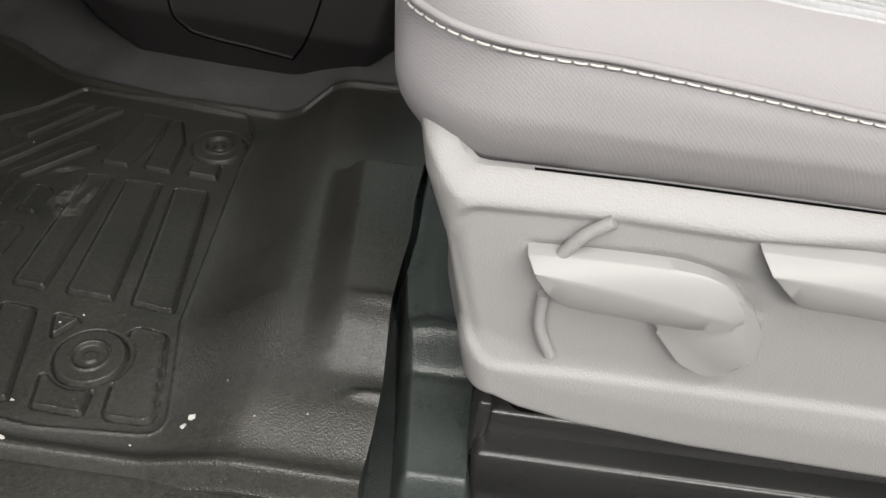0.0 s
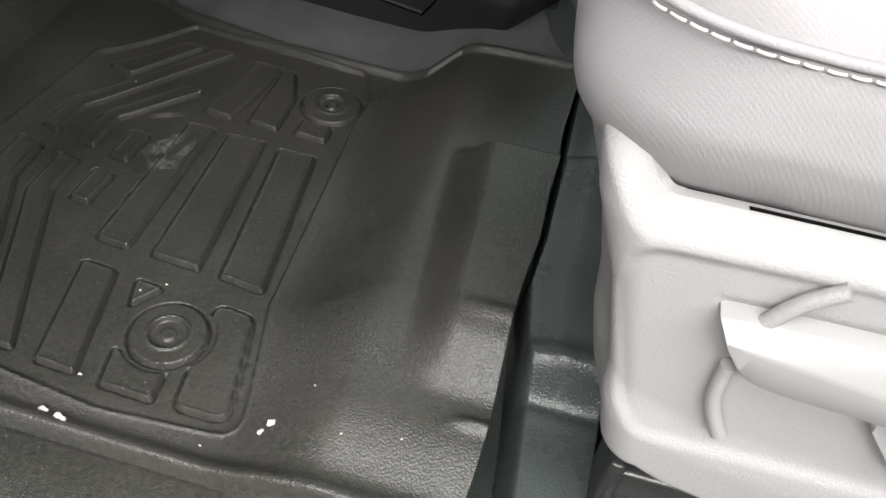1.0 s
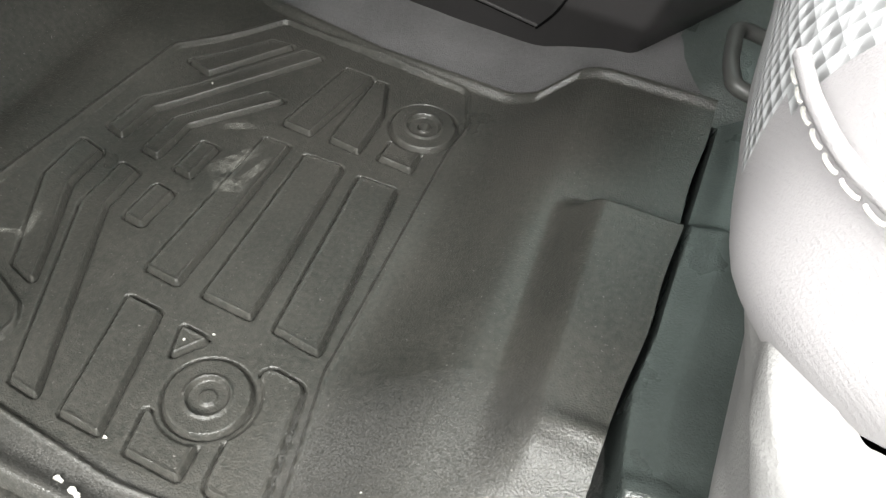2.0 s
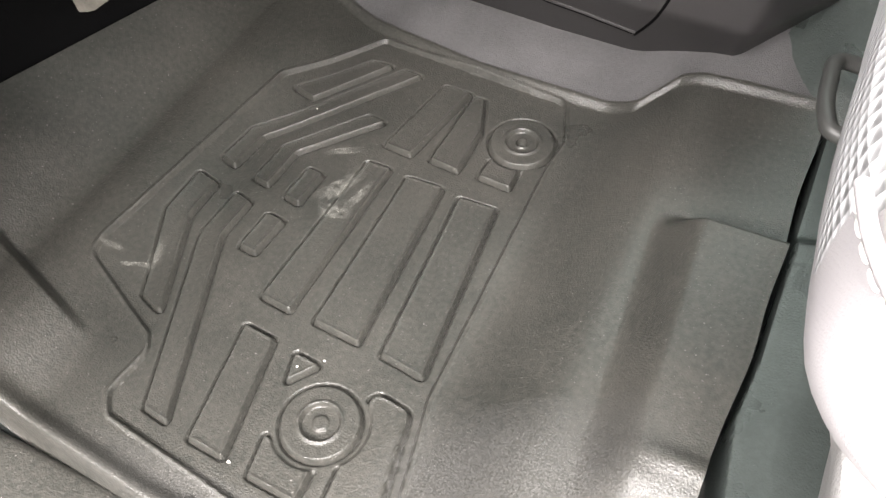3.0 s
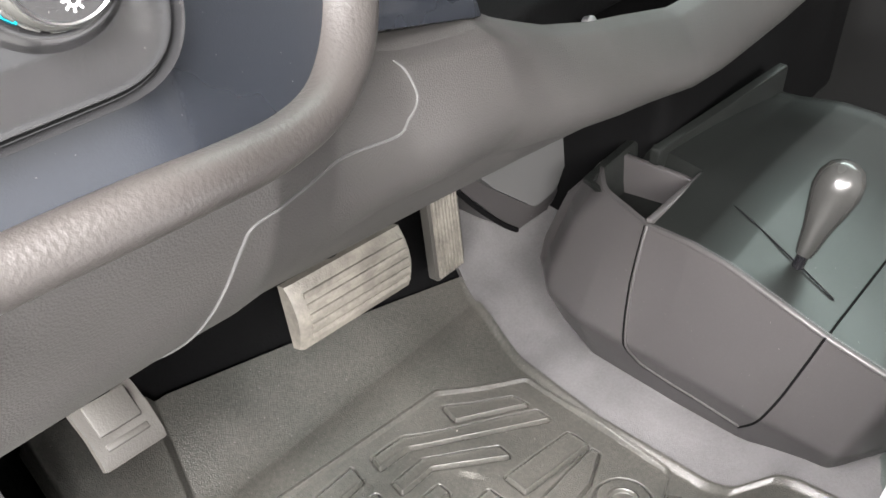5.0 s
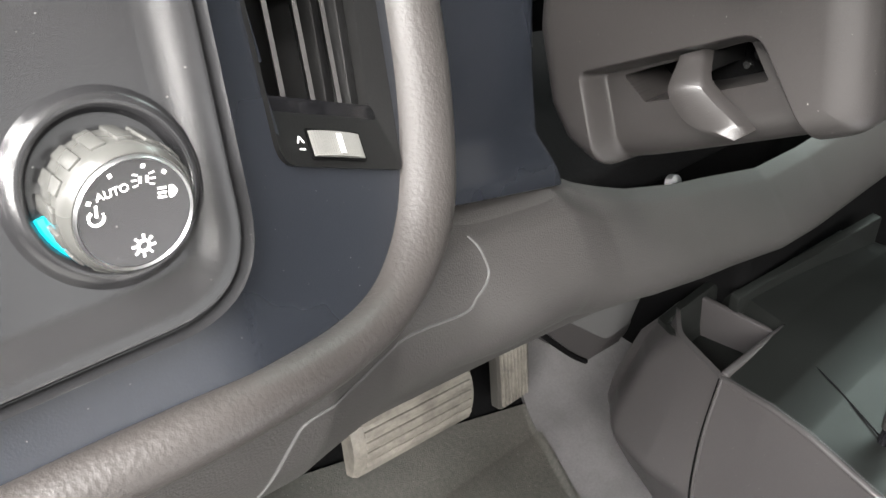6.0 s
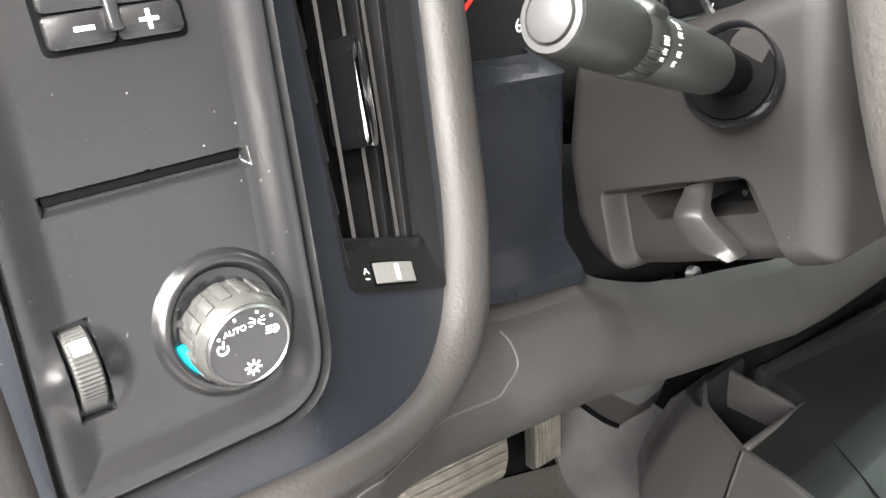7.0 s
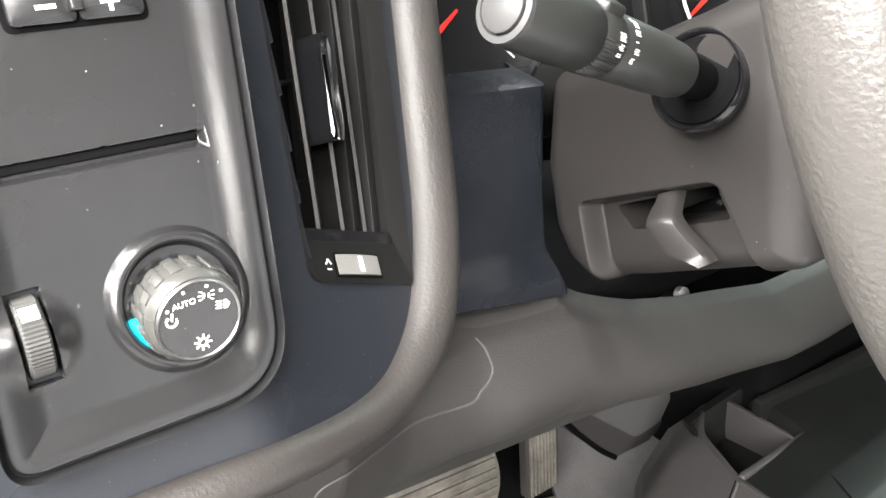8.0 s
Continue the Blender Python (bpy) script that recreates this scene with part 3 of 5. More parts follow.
# side cover, in the plane of x and z, facing the doorway
SIDE = axes((0, 0.371, 0), (1, 0, 0), (0, 0, 1))


FRONT_Z, FRONT_X = [0.10, 0.142, 0.205, 0.26, 0.301, 0.317, 0.363, 0.39], [0.106, 0.095, 0.080, 0.067, 0.050, 0.046, 0.039, 0.037]
GAP_X, GAP_Z = [0.018, 0.030, 0.040, 0.046, 0.052, 0.060, 0.070, 0.082, 0.10, 0.17, 0.62], [0.344, 0.343, 0.341, 0.336, 0.3295, 0.3215, 0.3145, 0.3125, 0.313, 0.3145, 0.316]


def side_cover():
    """A shell that runs along the side, sweeps up in a horn at the front corner and turns across the front; its field is sunk."""
    ws = np.linspace(0, 1, 130)
    side = np.concatenate([np.linspace(0.62, 0.16, 90), np.linspace(0.157, 0.016, 90)])
    arc = np.linspace(0, math.pi / 2, 24)[1:]
    front = np.linspace(0, 0.42, 60)[1:]
    r = 0.016

    def corner(z):
        return np.interp(z, [0.26, 0.30, 0.345], [0.016, 0.026, 0.046])

    zb = np.interp(side, [0.016, 0.031, 0.07, 0.15, 0.31, 0.62], [0.128, 0.119, 0.108, 0.099, 0.092, 0.090])
    field = rpoly([(0.104, 0.164), (0.088, 0.184), (0.066, 0.262), (0.072, 0.2935), (0.16, 0.2985), (0.305, 0.295), (0.63, 0.289), (0.63, 0.160), (0.23, 0.163)], [0.02, 0.03, 0.02, 0.018, 0.05, 0.05, 0, 0, 0.05], 8)
    pocket = rpoly([(0.232, 0.297), (0.256, 0.262), (0.44, 0.250), (0.44, 0.303), (0.30, 0.306)], 0.008, 5)
    bay = rpoly([(0.106, 0.275), (0.20, 0.279), (0.246, 0.268), (0.264, 0.236), (0.24, 0.222), (0.125, 0.232)], 0.008, 5)
    rows = []
    for k in range(len(side) + len(arc) + len(front)):
        turn = min(1.0, max(0.0, (k - len(side) + 1) / len(arc)))
        if k < len(side):
            d, b = side[k], zb[k]
            t = 0.32
            for _ in range(30):
                t = 0.5 * t + 0.5 * float(np.interp(np.interp(t, FRONT_Z, FRONT_X) + d - r + corner(t), GAP_X, GAP_Z))
            last = t
        else:
            away = max(0, k - len(side) - len(arc)) / len(front)
            d, b, t = r, 0.128, last + (0.346 - last) * float(ss(0.0, 1.0, turn)) - 0.02 * float(ss(0.1, 0.4, away))
        z = b + (t - b) * ws
        xf, rz = np.interp(z, FRONT_Z, FRONT_X), corner(z)
        lean = 0.014 * (1 - 0.35 * turn) * ss(0.0, 0.024, z - (t - 0.020)) - 0.004 * (1 - ss(0.20, 0.36, ws)) + 0.012 * (1 - ss(0.0, 0.08, ws)) ** 2
        if k < len(side):
            x, y = np.minimum(xf + d - r + rz, 0.62), 0.371 + lean
        elif k < len(side) + len(arc):
            a = arc[k - len(side)]
            x = xf + rz - (rz - lean) * math.sin(a)
            y = 0.371 + rz - (rz - lean) * math.cos(a)
        else:
            x, y = xf + lean - 0.011 * float(ss(0.0, 0.06, front[k - len(side) - len(arc)])), 0.371 + rz + front[k - len(side) - len(arc)]
        if k < len(side) + len(arc):
            y = y + 0.0032 * (1 - ss(-0.007, 0.0015, sdf(field, x, z))) + 0.006 * (1 - ss(-0.012, 0.0, sdf(pocket, x, z))) + 0.004 * (1 - ss(-0.012, 0.0, sdf(bay, x, z)))
        rows.append(np.stack([x, y, z], -1))
    return np.array(rows)


COVER = side_cover()


# dark tube standing for the shade between cushion and cover
part("cover_gap_shade", tube([Vector(p.tolist()) + Vector((0.0008, 0.0014, 0.0000)) for p in COVER[60:162:2, -1]], 0.0010, 8), M_DARK, SEAT)
part("side_cover", sheet("side_cover", COVER, (0.003, 0.005, 0)), M_SEATPLASTIC, SEAT, "light grey grained plastic side cover")


def seat_lever(top, ridge, foot):
    """A lever blade: its top face runs out to a rounded ridge, its lower face back to the cover."""
    bm, rows, n = bmesh.new(), [], 40

    def along(line):
        p = smooth_path([(a, b, 0) for a, b in line], 12)
        at = np.concatenate([[0], np.cumsum([(q - o).length for o, q in zip(p, p[1:])])])
        k = np.linspace(0, at[-1], n + 1)
        return [Vector((float(np.interp(v, at, [q.x for q in p])), float(np.interp(v, at, [q.y for q in p])))) for v in k]

    for k, (a, b, c) in enumerate(zip(along(top), along(ridge), along(foot))):
        close = min(1.0, (n - k) / 9) ** 0.6
        ya, yb, yc = 0.3665, 0.3665 - 0.0090 * close, 0.3665 - 0.0080 * close
        b, c = b - Vector((0, 0.0060)), c - Vector((0, 0.0045))
        line = [(a, 0.379), (a, ya + 0.0006), (a.lerp(b, 0.08), ya - 0.001)]
        line += [(a.lerp(b, 0.90), ya + (yb - ya) * 0.93), (b, yb), (b.lerp(c, 0.12), yb + (yc - yb) * 0.04), (b.lerp(c, 0.9), yc - 0.0004), (c, yc + 0.001), (c.lerp(a, 0.08), yc + 0.004), (c.lerp(a, 0.2), 0.379)]
        rows.append([bm.verts.new((p.x, q, p.y)) for p, q in line])
    for r1, r2 in zip(rows, rows[1:]):
        for i in range(1, len(r1)):
            bm.faces.new((r1[i - 1], r1[i], r2[i], r2[i - 1]))
    bm.faces.new(rows[0][::-1])
    bm.faces.new(rows[-1])
    return bm


part("seat_lever", seat_lever([(0.114, 0.268), (0.13, 0.2695), (0.16, 0.271), (0.188, 0.271), (0.213, 0.269), (0.229, 0.263), (0.243, 0.252), (0.252, 0.236)], [(0.119, 0.268), (0.135, 0.266), (0.161, 0.263), (0.187, 0.259), (0.213, 0.255), (0.231, 0.249), (0.245, 0.239)], [(0.121, 0.262), (0.131, 0.248), (0.143, 0.242), (0.166, 0.2395), (0.193, 0.238), (0.223, 0.2365), (0.244, 0.234)]), M_LEVER, SEAT, "light grey plastic height lever")
part("lever_hub", slab(rpoly([(0.190, 0.232), (0.231, 0.260), (0.250, 0.247), (0.260, 0.231), (0.263, 0.212), (0.257, 0.193), (0.238, 0.187), (0.220, 0.196)], 0.014), SIDE, -0.010, 0.006, 0.003, 3), M_LEVER, SEAT)
part("seat_lever", seat_lever([(0.238, 0.293), (0.271, 0.2935), (0.304, 0.294), (0.36, 0.292), (0.40, 0.280), (0.415, 0.262)], [(0.246, 0.289), (0.273, 0.288), (0.303, 0.286), (0.36, 0.280), (0.405, 0.265)], [(0.248, 0.286), (0.262, 0.272), (0.273, 0.2665), (0.292, 0.266), (0.314, 0.265), (0.36, 0.262), (0.404, 0.261)]), M_LEVER, SEAT, "light grey plastic recline lever")


def guide(pts):
    return tube(smooth_path([(x, 0.3695, z) for x, z in pts], 6), 0.0040, 10, flat=1.0, up=(0, 1, 0))


part("lever_guide", guide([(0.130, 0.262), (0.142, 0.284), (0.156, 0.297)]), M_SEATPLASTIC, SEAT)
part("lever_guide", guide([(0.129, 0.236), (0.131, 0.208), (0.142, 0.183)]), M_SEATPLASTIC, SEAT)


SEAM = [(x, y, z + 0.0035) for x, y, z in ((0.0225, 0.432, 0.386), (0.0270, 0.415, 0.387), (0.0345, 0.400, 0.387), (0.0430, 0.3905, 0.387), (0.058, 0.3785, 0.387), (0.080, 0.3728, 0.3855), (0.107, 0.3712, 0.3845), (0.139, 0.3710, 0.384), (0.20, 0.3710, 0.379), (0.27, 0.3710, 0.373), (0.42, 0.3710, 0.364))]


def stitches():
    line = smooth_path(SEAM, 24)
    at = np.concatenate([[0], np.cumsum([(b - a).length for a, b in zip(line, line[1:])])])

    def spot(k):
        return Vector([float(np.interp(k, at, [p[c] for p in line])) for c in range(3)])

    bm = bmesh.new()
    for k in np.arange(0.0, at[-1] - 0.008, 0.0078):
        a, b = spot(k), spot(k + 0.0058)
        out = Vector((-0.6 if a.x < 0.05 else 0.0, -1, 0.2)).normalized()
        piece = tube([a, a.lerp(b, 0.15) + 0.0008 * out, a.lerp(b, 0.5) + 0.0011 * out, a.lerp(b, 0.85) + 0.0008 * out, b], 0.0006, 6)
        tmp = bpy.data.meshes.new("tmp")
        piece.to_mesh(tmp)
        piece.free()
        bm.from_mesh(tmp)
        bpy.data.meshes.remove(tmp)
    return bm


part("stitching", stitches(), M_THREAD, SEAT, "pale stitched seam")
part("piping", tube(smooth_path([(x, y + 0.0006, z + 0.0042) for x, y, z in SEAM], 8), 0.0022, 10), M_FABRIC, SEAT)

part("adjuster_bar", tube(smooth_path([(0.075, 0.595, 0.262), (0.030, 0.590, 0.267), (0.020, 0.600, 0.268), (0.017, 0.63, 0.264), (0.020, 0.655, 0.258), (0.050, 0.66, 0.25)], 10), 0.0042, 12, up=(0, 0, 1)), M_GREYKNOB, SEAT, "dark steel slide bar under the cushion")

TRACK = thing("seat_track", "black steel seat rail bolted to the floor", "seat rail", (0.4, 0.4, 0.05))
part("rail", rbox((0.112, 0.395, 0.0), (0.95, 0.45, 0.082), 0.008), M_STEEL, TRACK)
part("rail_end", rbox((0.106, 0.388, 0.02), (0.118, 0.43, 0.100), 0.004), M_STEEL, TRACK)
part("rail_step", rbox((0.109, 0.372, -0.02), (0.95, 0.41, 0.060), 0.007, n=4), M_STEEL, TRACK)
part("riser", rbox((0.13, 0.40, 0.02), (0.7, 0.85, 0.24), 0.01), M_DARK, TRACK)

# ---- pedals ----
def brake_pedal():
    t = thing("brake_pedal", "worn ribbed rubber brake pedal on a steel arm", "pedal", (-0.47, 0.665, 0.2))
    a = axes((-0.467, 0.672, 0.213), (0.0, 1, -0.08), (-0.25, -0.06, 1.0))
    w, h = 0.075, 0.034
    bm = bmesh.new()
    n = 10
    prof = [(v, 0.012 - 0.010 * (v / h) ** 2) for v in np.linspace(-h, h, n)]
    rows = []
    for s in (-w, -w + 0.004, w - 0.004, w):
        d = 0.003 if abs(s) == w else 0
        rows.append([bm.verts.new(a @ Vector((s, v * (1 - d * 10), z - d))) for v, z in prof] + [bm.verts.new(a @ Vector((s, v * 0.98, -0.010))) for v, z in prof[::-1]])
    for r1, r2 in zip(rows, rows[1:]):
        for i in range(len(r1)):
            bm.faces.new((r1[i - 1], r1[i], r2[i], r2[i - 1]))
    bm.faces.new(rows[0][::-1])
    bm.faces.new(rows[-1])
    pad = part("pad", bm, M_PEDAL, t, "worn grey-brown rubber pad")
    for k in range(5):
        v = -0.022 + 0.0105 * k
        z = 0.0128 - 0.010 * (v / h) ** 2
        part("rib", rbox((-w + 0.012, v - 0.0032, z - 0.002), (w - 0.006, v + 0.0032, z + 0.0016), 0.0012, a, 2), M_PEDAL, pad)
    # arm blackened for the dark footwell, as on the other pedals
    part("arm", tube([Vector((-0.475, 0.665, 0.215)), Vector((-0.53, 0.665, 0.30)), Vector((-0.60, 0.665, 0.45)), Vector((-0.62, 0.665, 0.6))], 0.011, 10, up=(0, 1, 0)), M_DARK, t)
    return t


brake_pedal()


def gas_pedal():
    t = thing("accelerator_pedal", "ribbed accelerator pedal beside the tunnel", "pedal", (-0.52, 0.85, 0.1))
    a = axes((-0.512, 0.858, 0.153), (0, 1, 0), (-0.10, -0.20, 1.0))
    pad = part("pad", slab(rpoly([(-0.026, -0.058), (0.020, -0.058), (0.026, -0.046), (0.026, 0.06), (-0.026, 0.06)], 0.006), a, -0.008, 0.004, 0.002), M_PARK, t, "worn ribbed rubber pad")
    for k in range(8):
        x = -0.019 + 0.0054 * k
        part("rib", rbox((x - 0.0016, -0.054, 0.003), (x + 0.0016, 0.057, 0.0080), 0.0008, a, 2), M_PEDAL, pad)
    part("arm", tube([a @ Vector((0, 0.03, -0.008)), a @ Vector((0, 0.10, -0.05)), a @ Vector((0, 0.25, -0.09))], 0.009, 10, up=(0, 1, 0)), M_DARK, t)


gas_pedal()


def park_pedal():
    t = thing("parking_brake_pedal", "grey parking brake pedal with a ribbed pad", "pedal", (-0.35, 0.37, 0.34))
    a = axes((-0.367, 0.386, 0.334), (0.0, 1, -0.06), (-0.80, 0.05, 0.58)) @ Matrix.Scale(0.82, 4)
    bm = bmesh.new()
    prof = [(-0.030, 0.004), (-0.022, 0.009), (0.0, 0.011), (0.022, 0.008), (0.032, 0.002), (0.034, -0.004), (0.0, 0.003), (-0.028, -0.003)]
    rows = [[bm.verts.new(a @ Vector((s, v * k, z))) for v, z in prof] for s, k in ((-0.026, 0.97), (-0.024, 1), (0.024, 1), (0.026, 0.97))]
    for r1, r2 in zip(rows, rows[1:]):
        for i in range(len(prof)):
            bm.faces.new((r1[i - 1], r1[i], r2[i], r2[i - 1]))
    bm.faces.new(rows[0][::-1])
    bm.faces.new(rows[-1])
    pad = part("pad", bm, M_PARK, t)
    part("rib", rbox((-0.018, -0.018, 0.008), (0.018, -0.012, 0.0112), 0.0016, a, 2), M_PARK, pad)
    part("pad_plate", rbox((-0.018, -0.006, 0.009), (0.018, 0.022, 0.0125), 0.002, a, 2), M_PARK, pad)
    part("arm", tube([a @ Vector((0, 0.02, 0.0)), a @ Vector((0, 0.08, -0.02)), Vector((-0.55, 0.37, 0.5))], 0.010, 10, up=(0, 1, 0)), M_DARK, t)


park_pedal()


# ---- tunnel console ----
def console_line(x):
    """Side of the console: foot y, foot z, shoulder y and shoulder z by x."""
    xs = [-0.42, -0.39, -0.293, -0.234, -0.191, -0.126, -0.086, 0.0, 0.04]
    top = np.interp(x, xs, [0.995, 0.977, 0.930, 0.916, 0.909, 0.899, 0.896, 0.893, 0.893])
    zt = np.interp(x, xs, [0.206, 0.213, 0.220, 0.230, 0.229, 0.217, 0.207, 0.190, 0.180])
    foot = np.interp(x, [-0.42, -0.335, -0.13, -0.06, 0.03], [0.905, 0.882, 0.874, 0.878, 0.878])
    zf = np.interp(x, [-0.42, -0.335, -0.222, -0.12, -0.05, 0.0], [0.02, 0.012, 0.002, 0.006, 0.012, 0.02])
    return foot, zf, top, zt


FOLD = 0.42


def soft_step(x, r=0.004):
    """Nought below nought, x above, with a small round between."""
    return r * np.logaddexp(0, np.asarray(x) / r)


def console_point(x, w, front=None):
    """The upper face leans back, the lower one drops under it; both turn inboard at the ends."""
    foot, zf, top, zt = console_line(x)
    z = zf + (zt - zf) * w
    y = foot + (top - foot) * soft_step((w - FOLD) / (1 - FOLD), 0.03) + 0.042 * soft_step((FOLD - w) / FOLD, 0.03)
    turn = np.interp(w, [0, FOLD, 1.0], [-0.056, -0.040, -0.013])
    y = y + 1.5 * soft_step(x - turn, 0.003)
    y = y + 0.9 * soft_step((front if front is not None else -1) + 0.040 - x, 0.004)
    return np.stack([x, y, z], -1)


def console_side():
    us, ws = np.linspace(0, 1, 200), np.linspace(0, 1, 101)
    u, w = np.meshgrid(us, ws, indexing="ij")
    front = np.interp(w, [0, 0.2, 0.55, 0.8, 1.0], [-0.376, -0.420, -0.438, -0.434, -0.408])
    back = np.interp(w, [0, 0.25, 0.6, 1.0], [0.004, 0.026, 0.036, 0.040])
    x = front + (back - front) * u
    return sheet("side_panel", console_point(x, w, front), (0, 0.008, 0))


def console_top():
    xs, us = np.linspace(-0.406, 0.040, 150), np.linspace(0, 1, 80)
    x, u = np.meshgrid(xs, us, indexing="ij")
    _, _, _, zt = console_line(x)
    top = console_point(x, np.ones_like(x))[..., 1]
    y = top + (1.40 - top) * u
    z = zt - 0.003 + 0.010 * np.sin(np.pi * np.clip(u * 1.3, 0, 1)) - 0.05 * ss(0.8, 1.0, u)
    # open bin in front
    z = z - 0.055 * ss(-0.292, -0.296, x) * ss(0.02, 0.035, u) * ss(-0.392, -0.386, x) * (1 - ss(0.24, 0.26, u))
    return sheet("top_panel", np.stack([x, y, z], -1), (0, 0, -0.006))


CONSOLE = thing("shift_console", "dark grey plastic console over the tunnel", "console", (-0.2, 1.1, 0.05))
part("side_panel", console_side(), M_CONSOLE, CONSOLE)
part("top_panel", console_top(), M_CTOP_SHADED, CONSOLE, "smoother top, blackened for low light")


def console_groove(pts):
    line = smooth_path([(x, w, 0) for x, w in pts], 12)
    return [Vector(console_point(np.array(p[0]), np.array(p[1])).tolist()) + Vector((0, -0.0004, 0)) for p in line]


EDGE = [(-0.293, 1.0), (-0.288, 0.7), (-0.275, 0.42), (-0.264, 0.33), (-0.252, 0.285), (-0.20, 0.25), (-0.142, 0.21)]
part("panel_gap", tube(console_groove(EDGE), 0.0013, 8), M_DARK, CONSOLE)
part("panel_edge", tube(console_groove([(x + 0.0026, min(1.0, w + 0.012)) for x, w in EDGE]), 0.0018, 8), M_CONSOLE, CONSOLE)
part("panel_gap", tube(console_groove([(-0.087, 1.0), (-0.105, 0.6), (-0.122, 0.36), (-0.140, 0.20)]), 0.0013, 6), M_DARK, CONSOLE)
part("shoulder", tube(smooth_path([Vector(console_point(np.array(x), np.array(1.0)).tolist()) + Vector((0, 0.003, -0.0025)) for x in np.linspace(-0.290, -0.016, 16).tolist()], 4), 0.0042, 10), M_CONSOLE, CONSOLE)


def top_height(x, y):
    _, _, top, zt = (float(v) for v in console_line(x))
    u = (y - top) / (1.40 - top)
    return zt - 0.003 + 0.010 * math.sin(math.pi * min(1.0, max(0.0, u * 1.3))) - 0.05 * float(ss(0.8, 1.0, u))


part("panel_gap", tube(smooth_path([(-0.087 + 0.03 * (y - 0.895), y, top_height(-0.087, y) + 0.0002) for y in (0.895, 0.95, 1.02, 1.10, 1.2)], 6), 0.0013, 6), M_DARK, CONSOLE)
part("bin_wall", rbox((-0.297, 0.936, 0.15), (-0.288, 1.085, 0.224), 0.003), M_CONSOLE, CONSOLE)
part("bin_partition", rbox((-0.398, 1.050, 0.15), (-0.296, 1.058, 0.212), 0.002), M_CONSOLE, CONSOLE)


def shift_lever():
    t = thing("shift_lever", "dark grey shift lever with a pear-shaped knob", "lever", (-0.144, 0.959, 0.218))
    up = Matrix.Translation((-0.144, 0.959, 0.216)) @ Vector((0.10, 0.38, 1.0)).to_track_quat("Z", "Y").to_matrix().to_4x4()
    part("shaft", lathe([(0.009, -0.01), (0.006, 0.004), (0.0055, 0.03)], up, 16), M_GLOSS, t)
    part("knob", lathe([(0.0, 0.018), (0.008, 0.018), (0.010, 0.026), (0.013, 0.045), (0.019, 0.068), (0.023, 0.086), (0.022, 0.100), (0.016, 0.111), (0.007, 0.116), (0.0, 0.117)], up, 32), M_SHIFT, t)
    part("gate", tube(smooth_path([(-0.285, 1.035, 0.222), (-0.22, 0.995, 0.2335), (-0.144, 0.960, 0.2240), (-0.100, 0.945, 0.2125)], 8), 0.0009, 8), M_GLOSS, t)


shift_lever()

STACK = thing("centre_stack", "grey lower end of the centre stack above the tunnel", "dashboard", (-0.5, 1.05, 0.2))
STACK_FACE = axes((-0.476, 0, 0), (0, 1, 0), (-0.12, 0, 1))
part("housing", slab(rpoly([(0.86, 0.50), (0.876, 0.246), (0.936, 0.180), (1.012, 0.116), (1.060, 0.120), (1.075, 0.14), (1.19, 0.26), (1.19, 0.50)], [0, 0.02, 0.02, 0.03, 0.02, 0.02, 0.02, 0], 6), STACK_FACE, -0.20, 0.0, 0.010, 4), M_STACK, STACK)
part("housing_rim", slab(rpoly([(0.84, 0.50), (0.856, 0.236), (0.985, 0.090), (1.075, 0.086), (1.10, 0.14), (1.10, 0.50)], [0, 0.02, 0.02, 0.03, 0.02, 0], 6), STACK_FACE, -0.22, -0.014, 0.006, 3), M_CONSOLE, STACK, "darker rim behind the grey housing")
part("rim_slit", tube(smooth_path([STACK_FACE @ Vector((a, b, -0.012)) for a, b in ((0.852, 0.244), (0.90, 0.178), (0.955, 0.118), (0.985, 0.092))], 6), 0.0035, 8), M_DARK, STACK)
part("console_flange", slab(rpoly([(0.014, 0.205), (0.014, 0.232), (0.13, 0.240), (0.285, 0.252), (0.285, 0.19)], 0.006, 3), axes((-0.356, 1.04, 0), (0.13, 1, 0), (0, 0, 1)), -0.006, 0.006, 0.003), M_CTOP_SHADED, STACK, "upright flange in front of the console, in its darkened colour")
# flank coloured black for the unlit passenger footwell
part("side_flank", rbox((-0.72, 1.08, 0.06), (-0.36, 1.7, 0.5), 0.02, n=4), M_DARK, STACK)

# ---- dashboard ----
DASH_V, DASH_N = Vector((-0.351, 0, 0.936)), Vector((0.936, 0, 0.351))
DASH_O = Vector((-0.2105, 0.019, 0.723))
FACE = axes(DASH_O, (0, 1, 0), DASH_V)
CANT = axes(DASH_O + Vector((0, 0.372, 0)) - 0.007 * DASH_N, Vector((0, 1, 0)) - 0.45 * DASH_N, DASH_V)


def dip(u):
    """How far the dashboard's face falls away inboard of the switch panel."""
    return -0.45 * np.log1p(np.exp((np.asarray(u) - 0.357) / 0.005)) * 0.005


def on_face(u, v, n):
    o, vv, nn = np.array(DASH_O), np.array(DASH_V), np.array(DASH_N)
    return o + np.stack([0 * u, u, 0 * u], -1) + v[..., None] * vv + n[..., None] * nn


def fp(u, v, n=0.0):
    return DASH_O + Vector((0, u, 0)) + v * DASH_V + (n + float(dip(u))) * DASH_N


DASH = thing("dashboard", "dark truck dashboard with switch panel, air vent and padded edge", "dashboard", (-0.3, 0.6, 0.5), kind="structure")
BOLSTER = [(0.522, 0.16), (0.511, 0.07), (0.496, -0.01), (0.484, -0.065), (0.464, -0.108), (0.434, -0.130), (0.398, -0.135), (0.345, -0.130), (0.28, -0.1275), (0.19, -0.126)]


